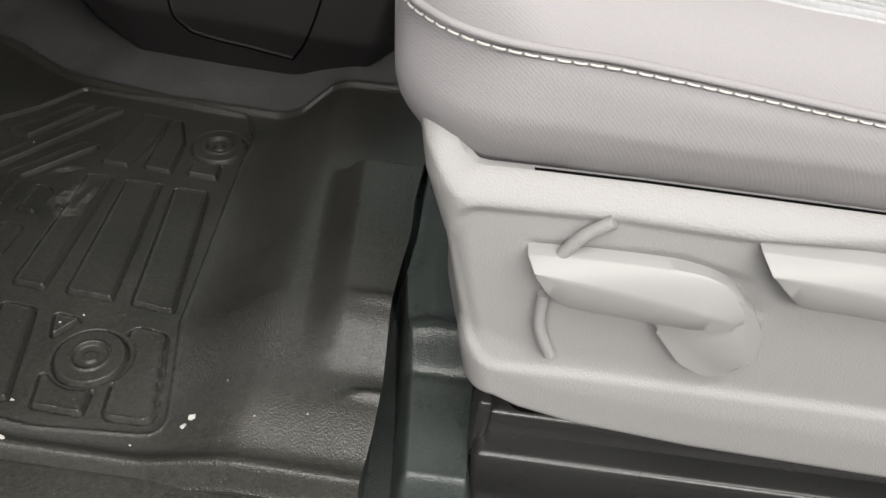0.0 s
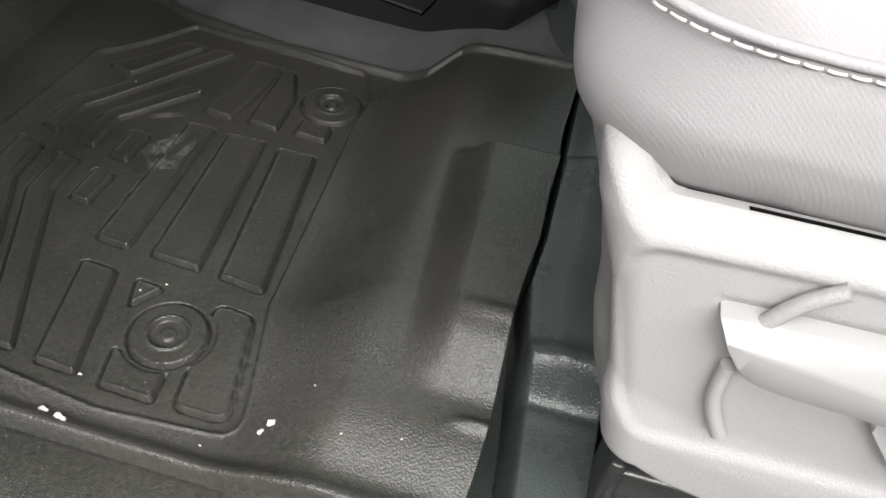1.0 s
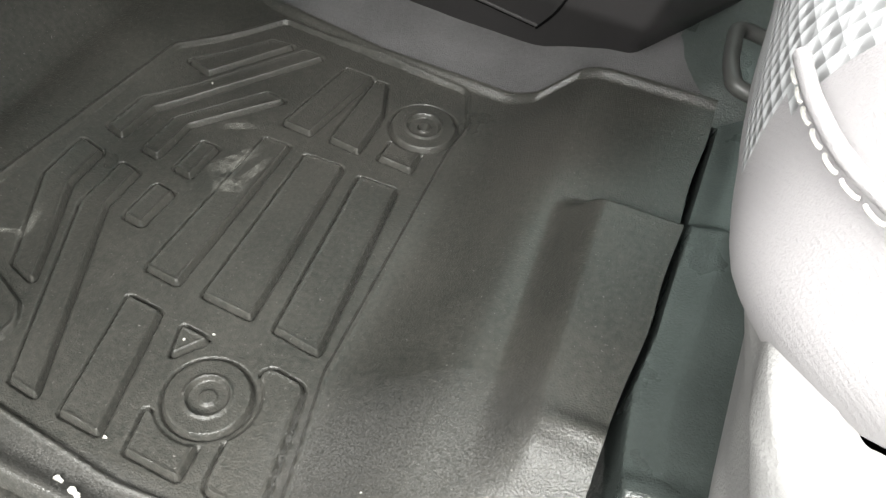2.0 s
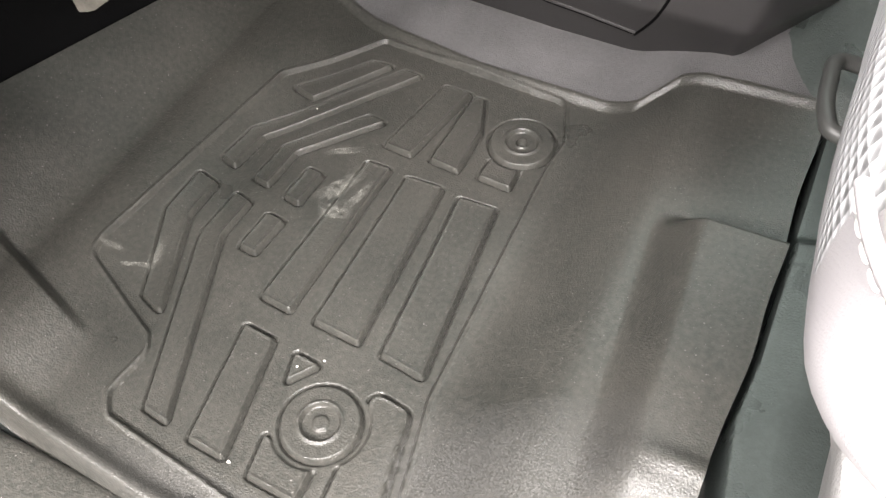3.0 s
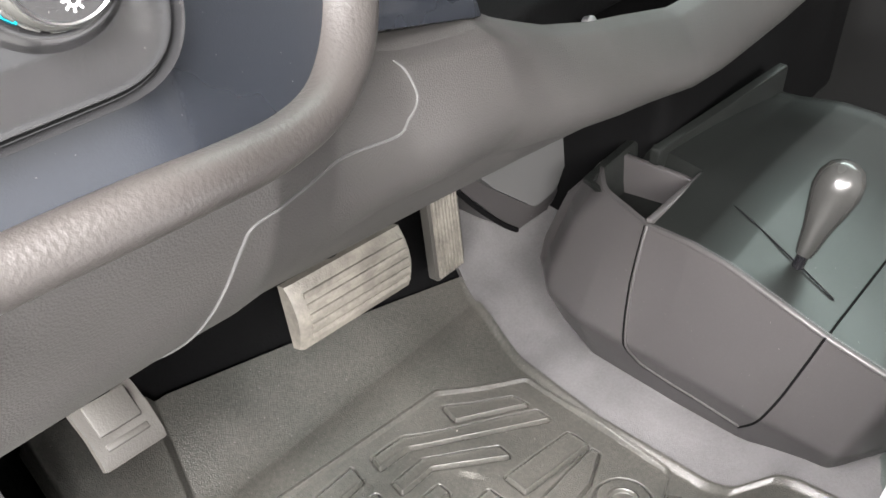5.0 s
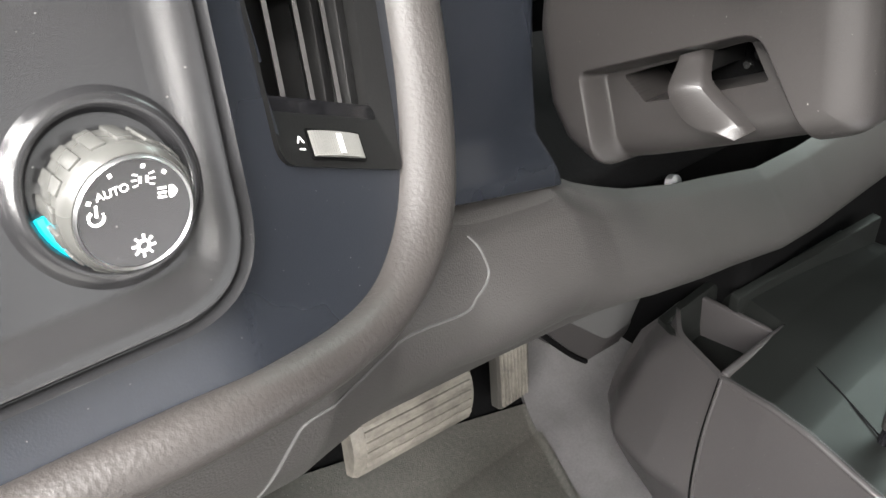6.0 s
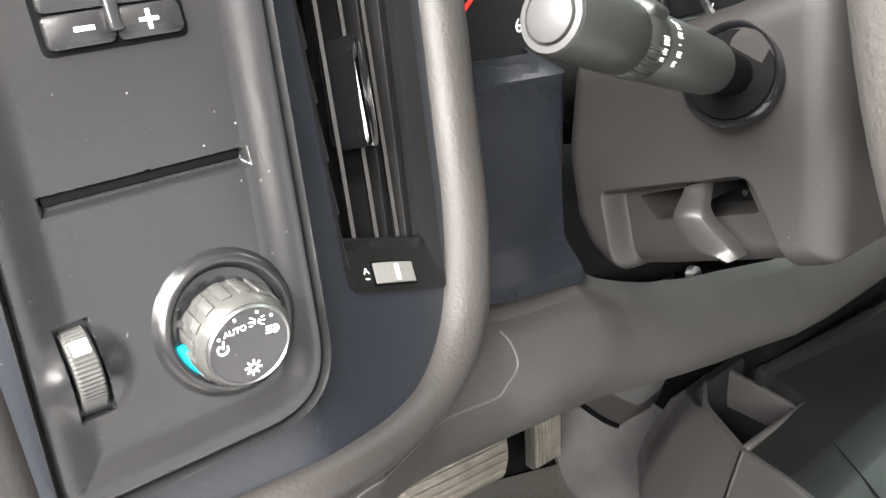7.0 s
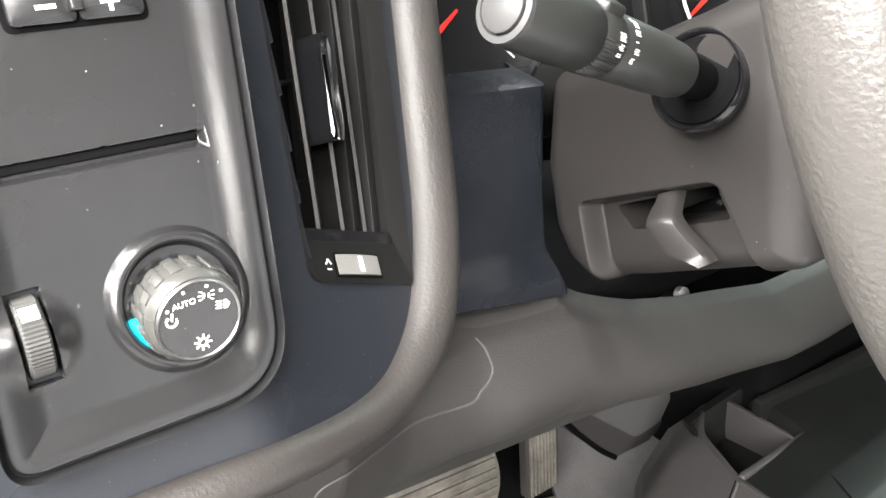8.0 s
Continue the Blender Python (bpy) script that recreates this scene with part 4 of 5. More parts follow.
VENT = [(0.025, -0.067), (0.0965, -0.088), (0.1455, 0.17), (0.0475, 0.17)]


def surround():
    us, vs = np.linspace(0.20, 0.51, 156), np.linspace(-0.13, 0.16, 146)
    u, v = np.meshgrid(us, vs, indexing="ij")
    n = dip(u) - 0.004
    uc, vc = (u[:-1, :-1] + u[1:, 1:]) / 2, (v[:-1, :-1] + v[1:, 1:]) / 2
    line = [(p[0], p[1]) for p in smooth_path([(a, b, 0) for a, b in BOLSTER], 6)]
    inside = sdf(line + [(0.19, 0.17)], uc, vc) < 0.006
    hole = sdf([(0.372 + a / 1.0966, b) for a, b in VENT], uc, vc) < -0.0014
    return sheet("surround", on_face(u, v, n), tuple(-0.004 * DASH_N), inside & ~hole)


part("surround", surround(), M_BLUE, DASH, "blue-black satin trim round the panel")
bol = [fp(u, v, -0.005) for u, v in BOLSTER]
part("padded_edge", tube(smooth_path(bol, 10), lambda t: 0.016 - 0.006 * float(ss(0.40, 0.66, t)), 20, up=DASH_N), M_PAD, DASH, "grained dark grey padded roll")

# switch panel
PANEL_LINE = rpoly([(0.2655, -0.098), (0.3645, -0.098), (0.3885, 0.15), (0.2775, 0.15)], [0.010, 0.030, 0.01, 0.01], 10)
panel_in = rpoly([(0.2657, -0.0982), (0.3645, -0.0982), (0.3885, 0.150), (0.2777, 0.150)], [0.010, 0.0302, 0.008, 0.008], 10)


def rings(line, mid, count, spread):
    """Points from the middle of an outline out to its rim: (around, outward) grids of both coordinates."""
    p = np.array([(q[0], q[1]) for q in line])
    at = np.concatenate([[0], np.cumsum(np.hypot(*(np.roll(p, -1, 0) - p).T))])
    k = np.linspace(0, at[-1], count)
    rim = np.stack([np.interp(k, at, np.append(p[:, c], p[0, c])) for c in (0, 1)], -1)
    xz = np.array(mid) + (rim - np.array(mid))[:, None, :] * spread[None, :, None]
    return xz[..., 0], xz[..., 1]


def switch_panel():
    u, v = rings(PANEL_LINE, (0.322, 0.0015), 1000, np.concatenate([np.linspace(0, 0.8, 170), np.linspace(0.803, 1, 60)]))
    d = sdf(PANEL_LINE, u, v)
    n = 0.0034 * (1 - ss(0.002, 0.018, -d)) - 0.0032 * (1 - ss(0.0004, 0.0018, -d))
    # slot for cards, pocket of the dimmer wheel
    box = np.maximum(np.abs(u - 0.3215) - 0.034, np.abs(v - 0.0015) - 0.0013)
    n = n - 0.010 * (1 - ss(-0.0008, 0.0004, box)) - 0.0026 * (1 - ss(0.0, 0.0028, np.maximum(np.abs(u - 0.3225) - 0.0335, np.abs(v + 0.0002) - 0.001)))
    n = n + 0.0048 * np.exp(-(((u - 0.2845) / 0.0105) ** 2 + ((v + 0.0545) / 0.011) ** 2) ** 1.5)
    well = np.maximum(np.abs(u - 0.2845) - 0.0052, np.abs(v + 0.0535) - 0.0155)
    n = n - 0.008 * (1 - ss(-0.0006, 0.0006, well))
    face_ = on_face(u, v, n)
    return sheet("switch_panel", np.concatenate([face_, face_[:, -1:, :] - 0.006 * np.array(DASH_N)], 1))


PANEL = part("switch_panel", switch_panel(), M_PANEL, DASH, "satin black switch panel")
# black plate that puts the slot's inner shade into colour
part("card_slot_shade", rbox((0.2880, -0.0001, -0.012), (0.3552, 0.0029, -0.0012), 0.0004, FACE, 2), M_DARK, PANEL, "black plate standing for the slot's shade")
part("panel_rim", ring_plate(rpoly([(0.2640, -0.1000), (0.3663, -0.1000), (0.3907, 0.152), (0.2760, 0.152)], [0.012, 0.032, 0.01, 0.01], 10), panel_in, FACE, -0.012, 0.0044, 0.0016), M_PANEL, DASH, "thin raised panel rim")


def headlight_knob():
    t = thing("headlight_switch", "round rotary headlight switch with a clear ribbed collar", "switch", tuple(fp(0.336, -0.058)))
    a = FACE @ Matrix.Translation((0.334, -0.055, 0.0))
    part("bezel", lathe([(0.0278, -0.0014), (0.0268, -0.0002), (0.0258, 0.0014), (0.0246, 0.0030), (0.0232, 0.0038), (0.0220, 0.0039), (0.0209, 0.0032), (0.0200, 0.0016), (0.0190, -0.002), (0.0184, -0.008)], a, 64, caps=False), M_PANEL, t, "raised satin bezel ring")
    part("glow_ring", tube([a @ Vector((0.0182 * math.cos(radians(q)), 0.0182 * math.sin(radians(q)), 0.0018)) for q in range(186, 252, 4)], 0.0022, 8, up=DASH_N), M_TEAL, t, "teal arc beside the knob")
    a2 = a @ Matrix.Translation((0.0, -0.0005, -0.002)) @ pose(0, 0, 0, 19, 0, 0)
    part("collar", lathe([(0.0164, 0.000), (0.0172, 0.003), (0.0176, 0.012), (0.0175, 0.0150), (0.0168, 0.0172), (0.0156, 0.0184), (0.0146, 0.0182)], a2, 96, caps=False), M_SMOKE, t, "clear grey ribbed collar")
    for k in range(16):
        part("rib", rbox((0.0166, -0.0021, 0.002), (0.0182, 0.0021, 0.0138), 0.0005, a2 @ Matrix.Rotation(2 * math.pi * (k + 0.5) / 16, 4, "Z"), 2), M_SMOKE, t)
    part("collar_ring", lathe([(0.0152, 0.0176), (0.0151, 0.0192), (0.0147, 0.0198), (0.0142, 0.0192)], a2, 96, caps=False), M_SATIN, t, "bright ring")
    face = part("face", lathe([(0.0145, 0.012), (0.0142, 0.0190), (0.0, 0.0191)], a2, 64), M_PANEL, t, "black face with white symbols")
    up = a2 @ Matrix.Translation((0, 0, 0.0192)) @ Matrix.Rotation(radians(-9), 4, "Z")
    part("writing", text_mesh("AUTO", 0.0030, up @ Matrix.Translation((-0.0056, 0.0066, 0)) @ pose(0, 0, 0, 0, 0, 12)), M_MARK, face, "white letters")
    off = up @ Matrix.Translation((-0.0099, 0.0008, 0)) @ Matrix.Scale(1.35, 4)
    part("symbol", tube([off @ Vector((0.0014 * math.cos(q), 0.0014 * math.sin(q), 0.0001)) for q in [0.9 * math.pi / 1.0 * 0 + 2.2 + i * 0.42 for i in range(12)]], 0.00042, 6), M_MARK, face)
    part("symbol", rbox((-0.00025, 0.0002, 0), (0.00025, 0.0024, 0.0003), 0, off), M_MARK, face)
    low = up @ Matrix.Translation((0.0086, 0.0046, 0)) @ Matrix.Scale(1.1, 4)
    part("symbol", slab(rpoly([(0.0, -0.0016), (0.0012, -0.0014), (0.0022, 0), (0.0012, 0.0014), (0.0, 0.0016)], 0.0006, 3), low, 0, 0.0003), M_MARK, face)
    for k in (-1, 0, 1):
        part("symbol", rbox((-0.0026, k * 0.0011 - 0.00025, 0), (-0.0006, k * 0.0011 + 0.00025, 0.0003), 0, low), M_MARK, face)
    side = up @ Matrix.Translation((0.0022, 0.0088, 0)) @ Matrix.Scale(0.92, 4)
    for s in (-1, 1):
        part("symbol", slab(rpoly([(s * 0.0006, -0.0011), (s * 0.0014, -0.0009), (s * 0.0014, 0.0009), (s * 0.0006, 0.0011)], 0.0003, 3), side, 0, 0.0003), M_MARK, face)
        for k in (-1, 0, 1):
            part("symbol", rbox((s * 0.0026 - 0.0007, k * 0.0010 - 0.0002, 0), (s * 0.0026 + 0.0007, k * 0.0010 + 0.0002, 0.0003), 0, side @ pose(0, 0, 0, 0, 0, s * k * 14)), M_MARK, face)
    sun = up @ Matrix.Translation((0.0014, -0.0088, 0)) @ Matrix.Scale(1.2, 4)
    part("symbol", lathe([(0.0009, 0.0), (0.0009, 0.0003), (0.0015, 0.0003), (0.0015, 0.0)], sun, 24, caps=False), M_MARK, face)
    for k in range(8):
        part("symbol", rbox((0.0017, -0.00025, 0), (0.0026, 0.00025, 0.0003), 0, sun @ pose(0, 0, 0, 0, 0, 45 * k)), M_MARK, face)
    for q in (53, 80, 119, 157):
        part("symbol", rbox((0.0120, -0.0005, 0), (0.0130, 0.0005, 0.0003), 0, up @ pose(0, 0, 0, 0, 0, q)), M_MARK, face)


headlight_knob()


def dimmer_wheel():
    t = thing("dimmer_wheel", "grey ribbed thumbwheel set in the switch panel", "switch", tuple(fp(0.2845, -0.0535)))
    a = FACE @ Matrix.Translation((0.2845, -0.0535, -0.0065)) @ pose(0, 0, 0, 0, 90, 0)
    part("wheel", lathe([(0.0, -0.0042), (0.0136, -0.0042), (0.0145, -0.0034), (0.0145, 0.0034), (0.0136, 0.0042), (0.0, 0.0042)], a, 240, lambda q, z: 1 + 0.014 * math.cos(60 * q)), M_GREYKNOB, t)
    part("mark", rbox((-0.0028, -0.0026, 0.0143), (0.0028, 0.0026, 0.01485), 0.0, FACE @ Matrix.Translation((0.2845, -0.0535, -0.0065)) @ pose(0, 0, 0, -36, 0, 0)), M_MARK, t, "white printed mark")


dimmer_wheel()


def trailer_switch():
    t = thing("trailer_brake_switch", "black trailer brake control with a white symbol, plus and minus", "switch", tuple(fp(0.323, 0.056)))
    a = FACE @ Matrix.Translation((0.3255, 0.0592, 0.0)) @ Matrix.Scale(1.08, 4)
    part("recess", slab(rpoly([(-0.0222, -0.0142), (0.0222, -0.0142), (0.0222, 0.0142), (-0.0222, 0.0142)], 0.003), a, -0.002, 0.0004, 0.0003), M_DARK, t)
    up = part("button", slab(rpoly([(-0.0205, -0.0020), (0.0205, -0.0020), (0.0205, 0.0126), (-0.0205, 0.0126)], 0.0022), a, 0.0, 0.0022, 0.0008), M_PANEL, t)
    lo = part("button", slab(rpoly([(-0.0205, -0.0126), (-0.0006, -0.0126), (-0.0006, -0.0028), (-0.0205, -0.0028)], 0.0018), a, 0.0, 0.0022, 0.0008), M_PANEL, t)
    hi = part("button", slab(rpoly([(0.0002, -0.0126), (0.0205, -0.0126), (0.0205, -0.0028), (0.0002, -0.0028)], 0.0018), a, 0.0, 0.0022, 0.0008), M_PANEL, t)
    part("slider", rbox((-0.0024, -0.0100, 0.002), (0.0016, 0.0012, 0.0050), 0.0008, a), M_PANEL, t, "grey slider")
    part("minus", rbox((-0.0122, -0.0083, 0.0022), (-0.0062, -0.0069, 0.0025), 0, a), M_MARK, lo)
    part("plus", rbox((0.0072, -0.0082, 0.0022), (0.0132, -0.0070, 0.0025), 0, a), M_MARK, hi)
    part("plus", rbox((0.0096, -0.0106, 0.0022), (0.0108, -0.0046, 0.00255), 0, a), M_MARK, hi)
    b = a @ Matrix.Translation((-0.0006, 0.0072, 0.0022))
    part("symbol", lathe([(0.0021, 0.0), (0.0021, 0.0003), (0.0029, 0.0003), (0.0029, 0.0)], b, 24, caps=False), M_MARK, up)
    for s in (-1, 1):
        part("symbol", tube([b @ Vector((s * 0.0040 * math.cos(q), 0.0040 * math.sin(q), 0.0001)) for q in (-0.6, -0.3, 0, 0.3, 0.6)], 0.0004, 6), M_MARK, up)
    part("symbol", rbox((-0.0030, -0.0055, 0.0), (0.0040, -0.0036, 0.0003), 0, b), M_MARK, up)
    for x in (-0.0012, 0.0016):
        part("symbol", lathe([(0.0, 0.0), (0.0012, 0.0), (0.0012, 0.0003), (0.0, 0.0003)], b @ Matrix.Translation((x, -0.0060, 0)), 16), M_MARK, up)
    part("symbol", rbox((-0.0055, -0.0056, 0.0), (-0.0034, -0.0050, 0.0003), 0, b), M_MARK, up)


trailer_switch()
for u in (0.3055, 0.3435):
    t = thing("toggle_switch", "rounded black toggle switch with a white mark", "switch", tuple(fp(u, 0.085)), "toggle switches")
    a = FACE @ Matrix.Translation((u, 0.0945, 0.0))
    body = part("rocker", rbox((-0.0070, -0.017, -0.004), (0.0070, 0.018, 0.0095), 0.0055, a, 5), M_PANEL, t)
    part("mark", rbox((0.0012, -0.0095, 0.0094), (0.0032, 0.004, 0.0098), 0, a), M_MARK, t, "white printed mark")
t = thing("blank_switch", "flat black blank cover between two toggles", "switch", tuple(fp(0.3225, 0.09)))
part("cover", slab(rpoly([(-0.0105, -0.0165), (0.0105, -0.0165), (0.0105, 0.018), (-0.0105, 0.018)], 0.0015), FACE @ Matrix.Translation((0.3245, 0.0965, 0)), -0.002, 0.0012, 0.0005), M_PANEL, t)

END = thing("dash_end", "dark satin end trim of the dashboard beside the door", "trim", tuple(fp(0.24, 0.0)), kind="structure")
part("end_trim", rbox((0.16, -0.16, -0.12), (0.2655, 0.16, -0.0015), 0.012, FACE, 5), M_COLUMN, END)
part("end_gap", rbox((0.2600, -0.12, -0.05), (0.2780, 0.155, -0.010), 0.0, FACE), M_DARK, END)


# air vent
def air_vent():
    t = thing("air_vent", "black upright air vent with slats and a chrome tab", "vent", tuple(CANT @ Vector((0.07, 0.0, -0.01))))
    a = CANT
    out = VENT
    inn = [(0.0285, -0.0434), (0.0914, -0.0601), (0.1390, 0.165), (0.0510, 0.165)]
    o, i = rpoly(out, [0.010, 0.003, 0.003, 0.003], 6), rpoly(inn, 0.002, 6)
    part("frame", ring_plate(o, i, a, -0.014, -0.0015, -0.006), M_VENT, t, "satin black frame")
    for k in (0, 1):
        step = [(0.0860 - 0.006 * k, -0.0585), (0.0914 - 0.006 * k, -0.0601), (0.1390 - 0.008 * k, 0.165), (0.1320 - 0.008 * k, 0.165)]
        part("frame_step", slab(step, a, -0.05, -0.010 - 0.007 * k, 0.0012), M_VENT, t)
    # duct walls and back in void black, the hollow's shade as colour
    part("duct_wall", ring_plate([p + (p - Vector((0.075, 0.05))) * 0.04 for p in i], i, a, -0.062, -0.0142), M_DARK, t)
    part("wheel_plate", slab(rpoly([(0.0284, -0.0436), (0.0914, -0.0603), (0.0955, -0.0850), (0.0275, -0.0655)], [0.002, 0.002, 0.002, 0.006]), a, -0.02, -0.0050, 0.0006), M_GLOSS, t, "gloss black plate below the slats")
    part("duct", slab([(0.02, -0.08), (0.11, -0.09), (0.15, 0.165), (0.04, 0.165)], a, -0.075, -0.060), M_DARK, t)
    for (x0, y0), x1 in (((0.0493, -0.049), 0.0770), ((0.0658, -0.0535), 0.0960), ((0.0820, -0.058), 0.1150)):
        bm = bmesh.new()
        ring = []
        for x, y in ((x0, y0), (x1, 0.156)):
            for dx, dz in ((-0.0014, -0.0125), (-0.0014, -0.036), (0.0014, -0.036), (0.0014, -0.0125), (0.0, -0.0114)):
                ring.append(bm.verts.new(a @ Vector((x + dx + (0.030 if dz < -0.03 else 0), y, dz))))
        for j in range(5):
            bm.faces.new((ring[(j - 1) % 5], ring[j], ring[5 + j], ring[5 + (j - 1) % 5]))
        bm.faces.new(ring[:5][::-1])
        bm.faces.new(ring[5:])
        part("slat", bm, M_COLUMN, t)
    for y in (-0.02, 0.03, 0.08, 0.125):
        part("cross_vane", rbox((0.030 + 0.135 * (y + 0.043), y - 0.008, -0.058), (0.078 + 0.229 * (y + 0.057), y - 0.0065, -0.046), 0.0, a), M_BLACK, t)
    tab = a @ Matrix.Translation((0.0680, 0.013, -0.010)) @ pose(0, 0, 0, 0, 0, -9)
    body = part("tab", slab(rpoly([(-0.0022, -0.021), (0.0010, -0.026), (0.0045, -0.020), (0.0045, 0.018), (0.0010, 0.027), (-0.0022, 0.018)], 0.003), tab, -0.012, 0.007, 0.002, 3), M_GLOSS, t, "gloss black sliding tab")
    part("tab_strip", slab(rpoly([(-0.0008, -0.0245), (0.0036, -0.025), (0.0048, -0.018), (0.0042, 0.012), (0.0014, 0.024), (-0.0020, 0.014)], 0.0014), tab, 0.0060, 0.0092, 0.0014, 3), M_CHROME, body, "chrome strip")
    w = a @ Matrix.Translation((0.0587, -0.0684, -0.0028)) @ pose(0, 0, 0, 0, 0, -16) @ pose(0, 0, 0, -13, 0, 0)
    part("wheel_slot", slab(rpoly([(-0.0165, -0.0056), (0.0165, -0.0056), (0.0165, 0.0056), (-0.0165, 0.0056)], 0.001), w, -0.003, 0.0003, 0.0), M_DARK, t)
    arch = [(x, 0.0020 * math.sqrt(max(0.0, 1 - (x / 0.0162) ** 2)) + (0.00012 if k % 2 else 0.0)) for k, x in enumerate(np.linspace(-0.0152, 0.0152, 49).tolist())]
    part("thumbwheel", slab([(-0.0152, -0.004)] + arch + [(0.0152, -0.004)], w @ pose(0, 0, 0, 90, 0, 0), -0.0046, 0.0046, 0.0), M_WORNGREY, t, "worn grey ribbed thumbwheel", smooth=False)
    part("mark", rbox((-0.0012, -0.0036, 0.0018), (0.0012, 0.0036, 0.0025), 0.0, w), M_MARK, t, "white line")
    for x, y, q in ((-0.0215, 0.0012, 60), (-0.0197, 0.0012, -50), (-0.0206, -0.0022, 0)):
        part("mark", rbox((-0.0014, -0.0003, 0.0), (0.0014, 0.0003, 0.0003), 0.0, w @ Matrix.Translation((x, y, 0)) @ pose(0, 0, 0, 0, 0, q)), M_MARK, t)


air_vent()


# knee panel below
def knee_profile(y):
    xt = np.interp(y, [0.1, 0.42, 0.48, 0.537, 0.633, 0.70, 1.4], [-0.192, -0.196, -0.238, -0.257, -0.270, -0.275, -0.275])
    zt = np.interp(y, [0.1, 0.42, 0.48, 0.537, 0.633, 0.668, 0.72, 0.78, 0.82, 0.90, 0.97, 1.1, 1.4], [0.594, 0.591, 0.574, 0.566, 0.546, 0.525, 0.504, 0.487, 0.479, 0.461, 0.459, 0.465, 0.49])
    xb = np.interp(y, [0.1, 0.9, 1.4], [-0.308, -0.312, -0.35])
    zb = np.interp(y, [0.1, 0.4, 0.49, 0.62, 0.72, 0.83, 0.95, 1.1, 1.4], [0.430, 0.422, 0.413, 0.400, 0.388, 0.374, 0.352, 0.345, 0.35])
    return xt, zt, xb, zb


def knee_panel():
    ys, ws = np.linspace(0.17, 1.4, 360), np.linspace(0, 1, 110)
    y, w = np.meshgrid(ys, ws, indexing="ij")
    xt, zt, xb, zb = knee_profile(y)
    x = xt + (xb - xt) * w
    z = zt + (zb - zt) * w
    bulge = 0.028 * np.sin(np.pi * w ** 0.8) + 0.018 * ss(0.48, 0.58, y) * np.sin(np.pi * np.clip(w * 1.6, 0, 1))
    nx, nz = (zt - zb), -(xt - xb)
    ln = np.hypot(nx, nz)
    x, z = x + bulge * nx / ln, z + bulge * nz / ln
    x = x - 0.03 * (1 - ss(0.0, 0.06, w)) * ss(0.48, 0.56, y) * (1 - ss(0.60, 0.70, y))
    # return under the bottom edge
    return sheet("knee_panel", np.stack([x, y, z], -1), (-0.012, 0, 0.004))


part("knee_panel", knee_panel(), M_KNEE, DASH, "dark grey grained knee panel")
# added box, black for the shade behind the knee panel; also blocks light
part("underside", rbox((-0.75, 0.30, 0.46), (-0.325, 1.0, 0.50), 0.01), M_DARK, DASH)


def knee_point(y, w, out=0.0008):
    xt, zt, xb, zb = (float(v) for v in knee_profile(y))
    b = 0.028 * math.sin(math.pi * w ** 0.8) + 0.018 * float(ss(0.48, 0.58, y)) * math.sin(math.pi * min(1, w * 1.6)) + out
    nx, nz = zt - zb, xb - xt
    ln = math.hypot(nx, nz)
    return Vector((xt + (xb - xt) * w + b * nx / ln - 0.03 * (1 - float(ss(0.0, 0.06, w))) * float(ss(0.48, 0.56, y)) * (1 - float(ss(0.60, 0.70, y))), y, zt + (zb - zt) * w + b * nz / ln))


seam = smooth_path([(y, w, 0) for y, w in ((0.543, 0.045), (0.546, 0.08), (0.546, 0.13), (0.536, 0.18), (0.520, 0.215), (0.455, 0.19), (0.414, 0.17), (0.402, 0.22), (0.393, 0.42), (0.387, 0.7), (0.380, 1.0))], 14)
# paler tube: the seam's lit edge is put into its colour
part("seam", tube([knee_point(p[0], max(0.0, min(1.0, p[1])), 0.0003) for p in seam], 0.0008, 6), M_STACK, DASH)


# cluster and column
def lower_cluster_trim():
    u, w = np.meshgrid(np.linspace(0, 1, 70), np.linspace(0, 1, 90), indexing="ij")
    edge = np.interp(w, [0.0, 0.06, 0.25, 0.5, 0.8, 1.0], [0.660, 0.660, 0.650, 0.650, 0.652, 0.652])
    y = 0.50 + (edge - 0.50) * u
    zb, zt = 0.562 - 0.29 * (y - 0.537), 0.692 - 0.06 * (y - 0.55)
    z = zb + (zt - zb) * w
    x = -0.307 + 0.034 * (1 - w) ** 1.3 - 0.16 * np.clip(y - 0.54, 0, None) * (1 - w)
    # the lower lip flares out, then drops; top and right edge roll away
    x = x + 0.011 * (1 - ss(0.10, 0.26, w)) - 0.020 * (1 - ss(0.0, 0.06, w)) - 0.03 * ss(0.965, 1.0, w)
    x = x - 0.045 * (1 - np.sqrt(1 - np.clip((u - 0.90) / 0.10, 0, 1) ** 2))
    return sheet("cluster_trim", np.stack([x, y, z], -1), (-0.004, 0, 0))


part("cluster_trim", lower_cluster_trim(), M_BLUE, DASH, "blue-black trim below the gauges")

CLUSTER = thing("instrument_cluster", "dark instrument cluster with red needles", "gauge", (-0.40, 0.72, 0.75))
CF = axes((-0.385, 0.72, 0.765), (0, 1, 0), (-0.30, 0, 0.95))
part("dial_plate", slab([(-0.26, -0.088), (0.30, -0.088), (0.30, 0.15), (-0.26, 0.15)], CF, -0.02, 0.0), M_DIAL, CLUSTER)
part("hood", rbox((-0.26, -0.140, -0.02), (0.30, -0.089, 0.014), 0.004, CF), M_BLACK, CLUSTER)
part("divider", rbox((-0.026, -0.089, -0.004), (-0.018, 0.14, 0.016), 0.003, CF), M_BLACK, CLUSTER)
part("divider", rbox((0.066, -0.089, -0.004), (0.072, 0.14, 0.012), 0.002, CF), M_BLACK, CLUSTER)


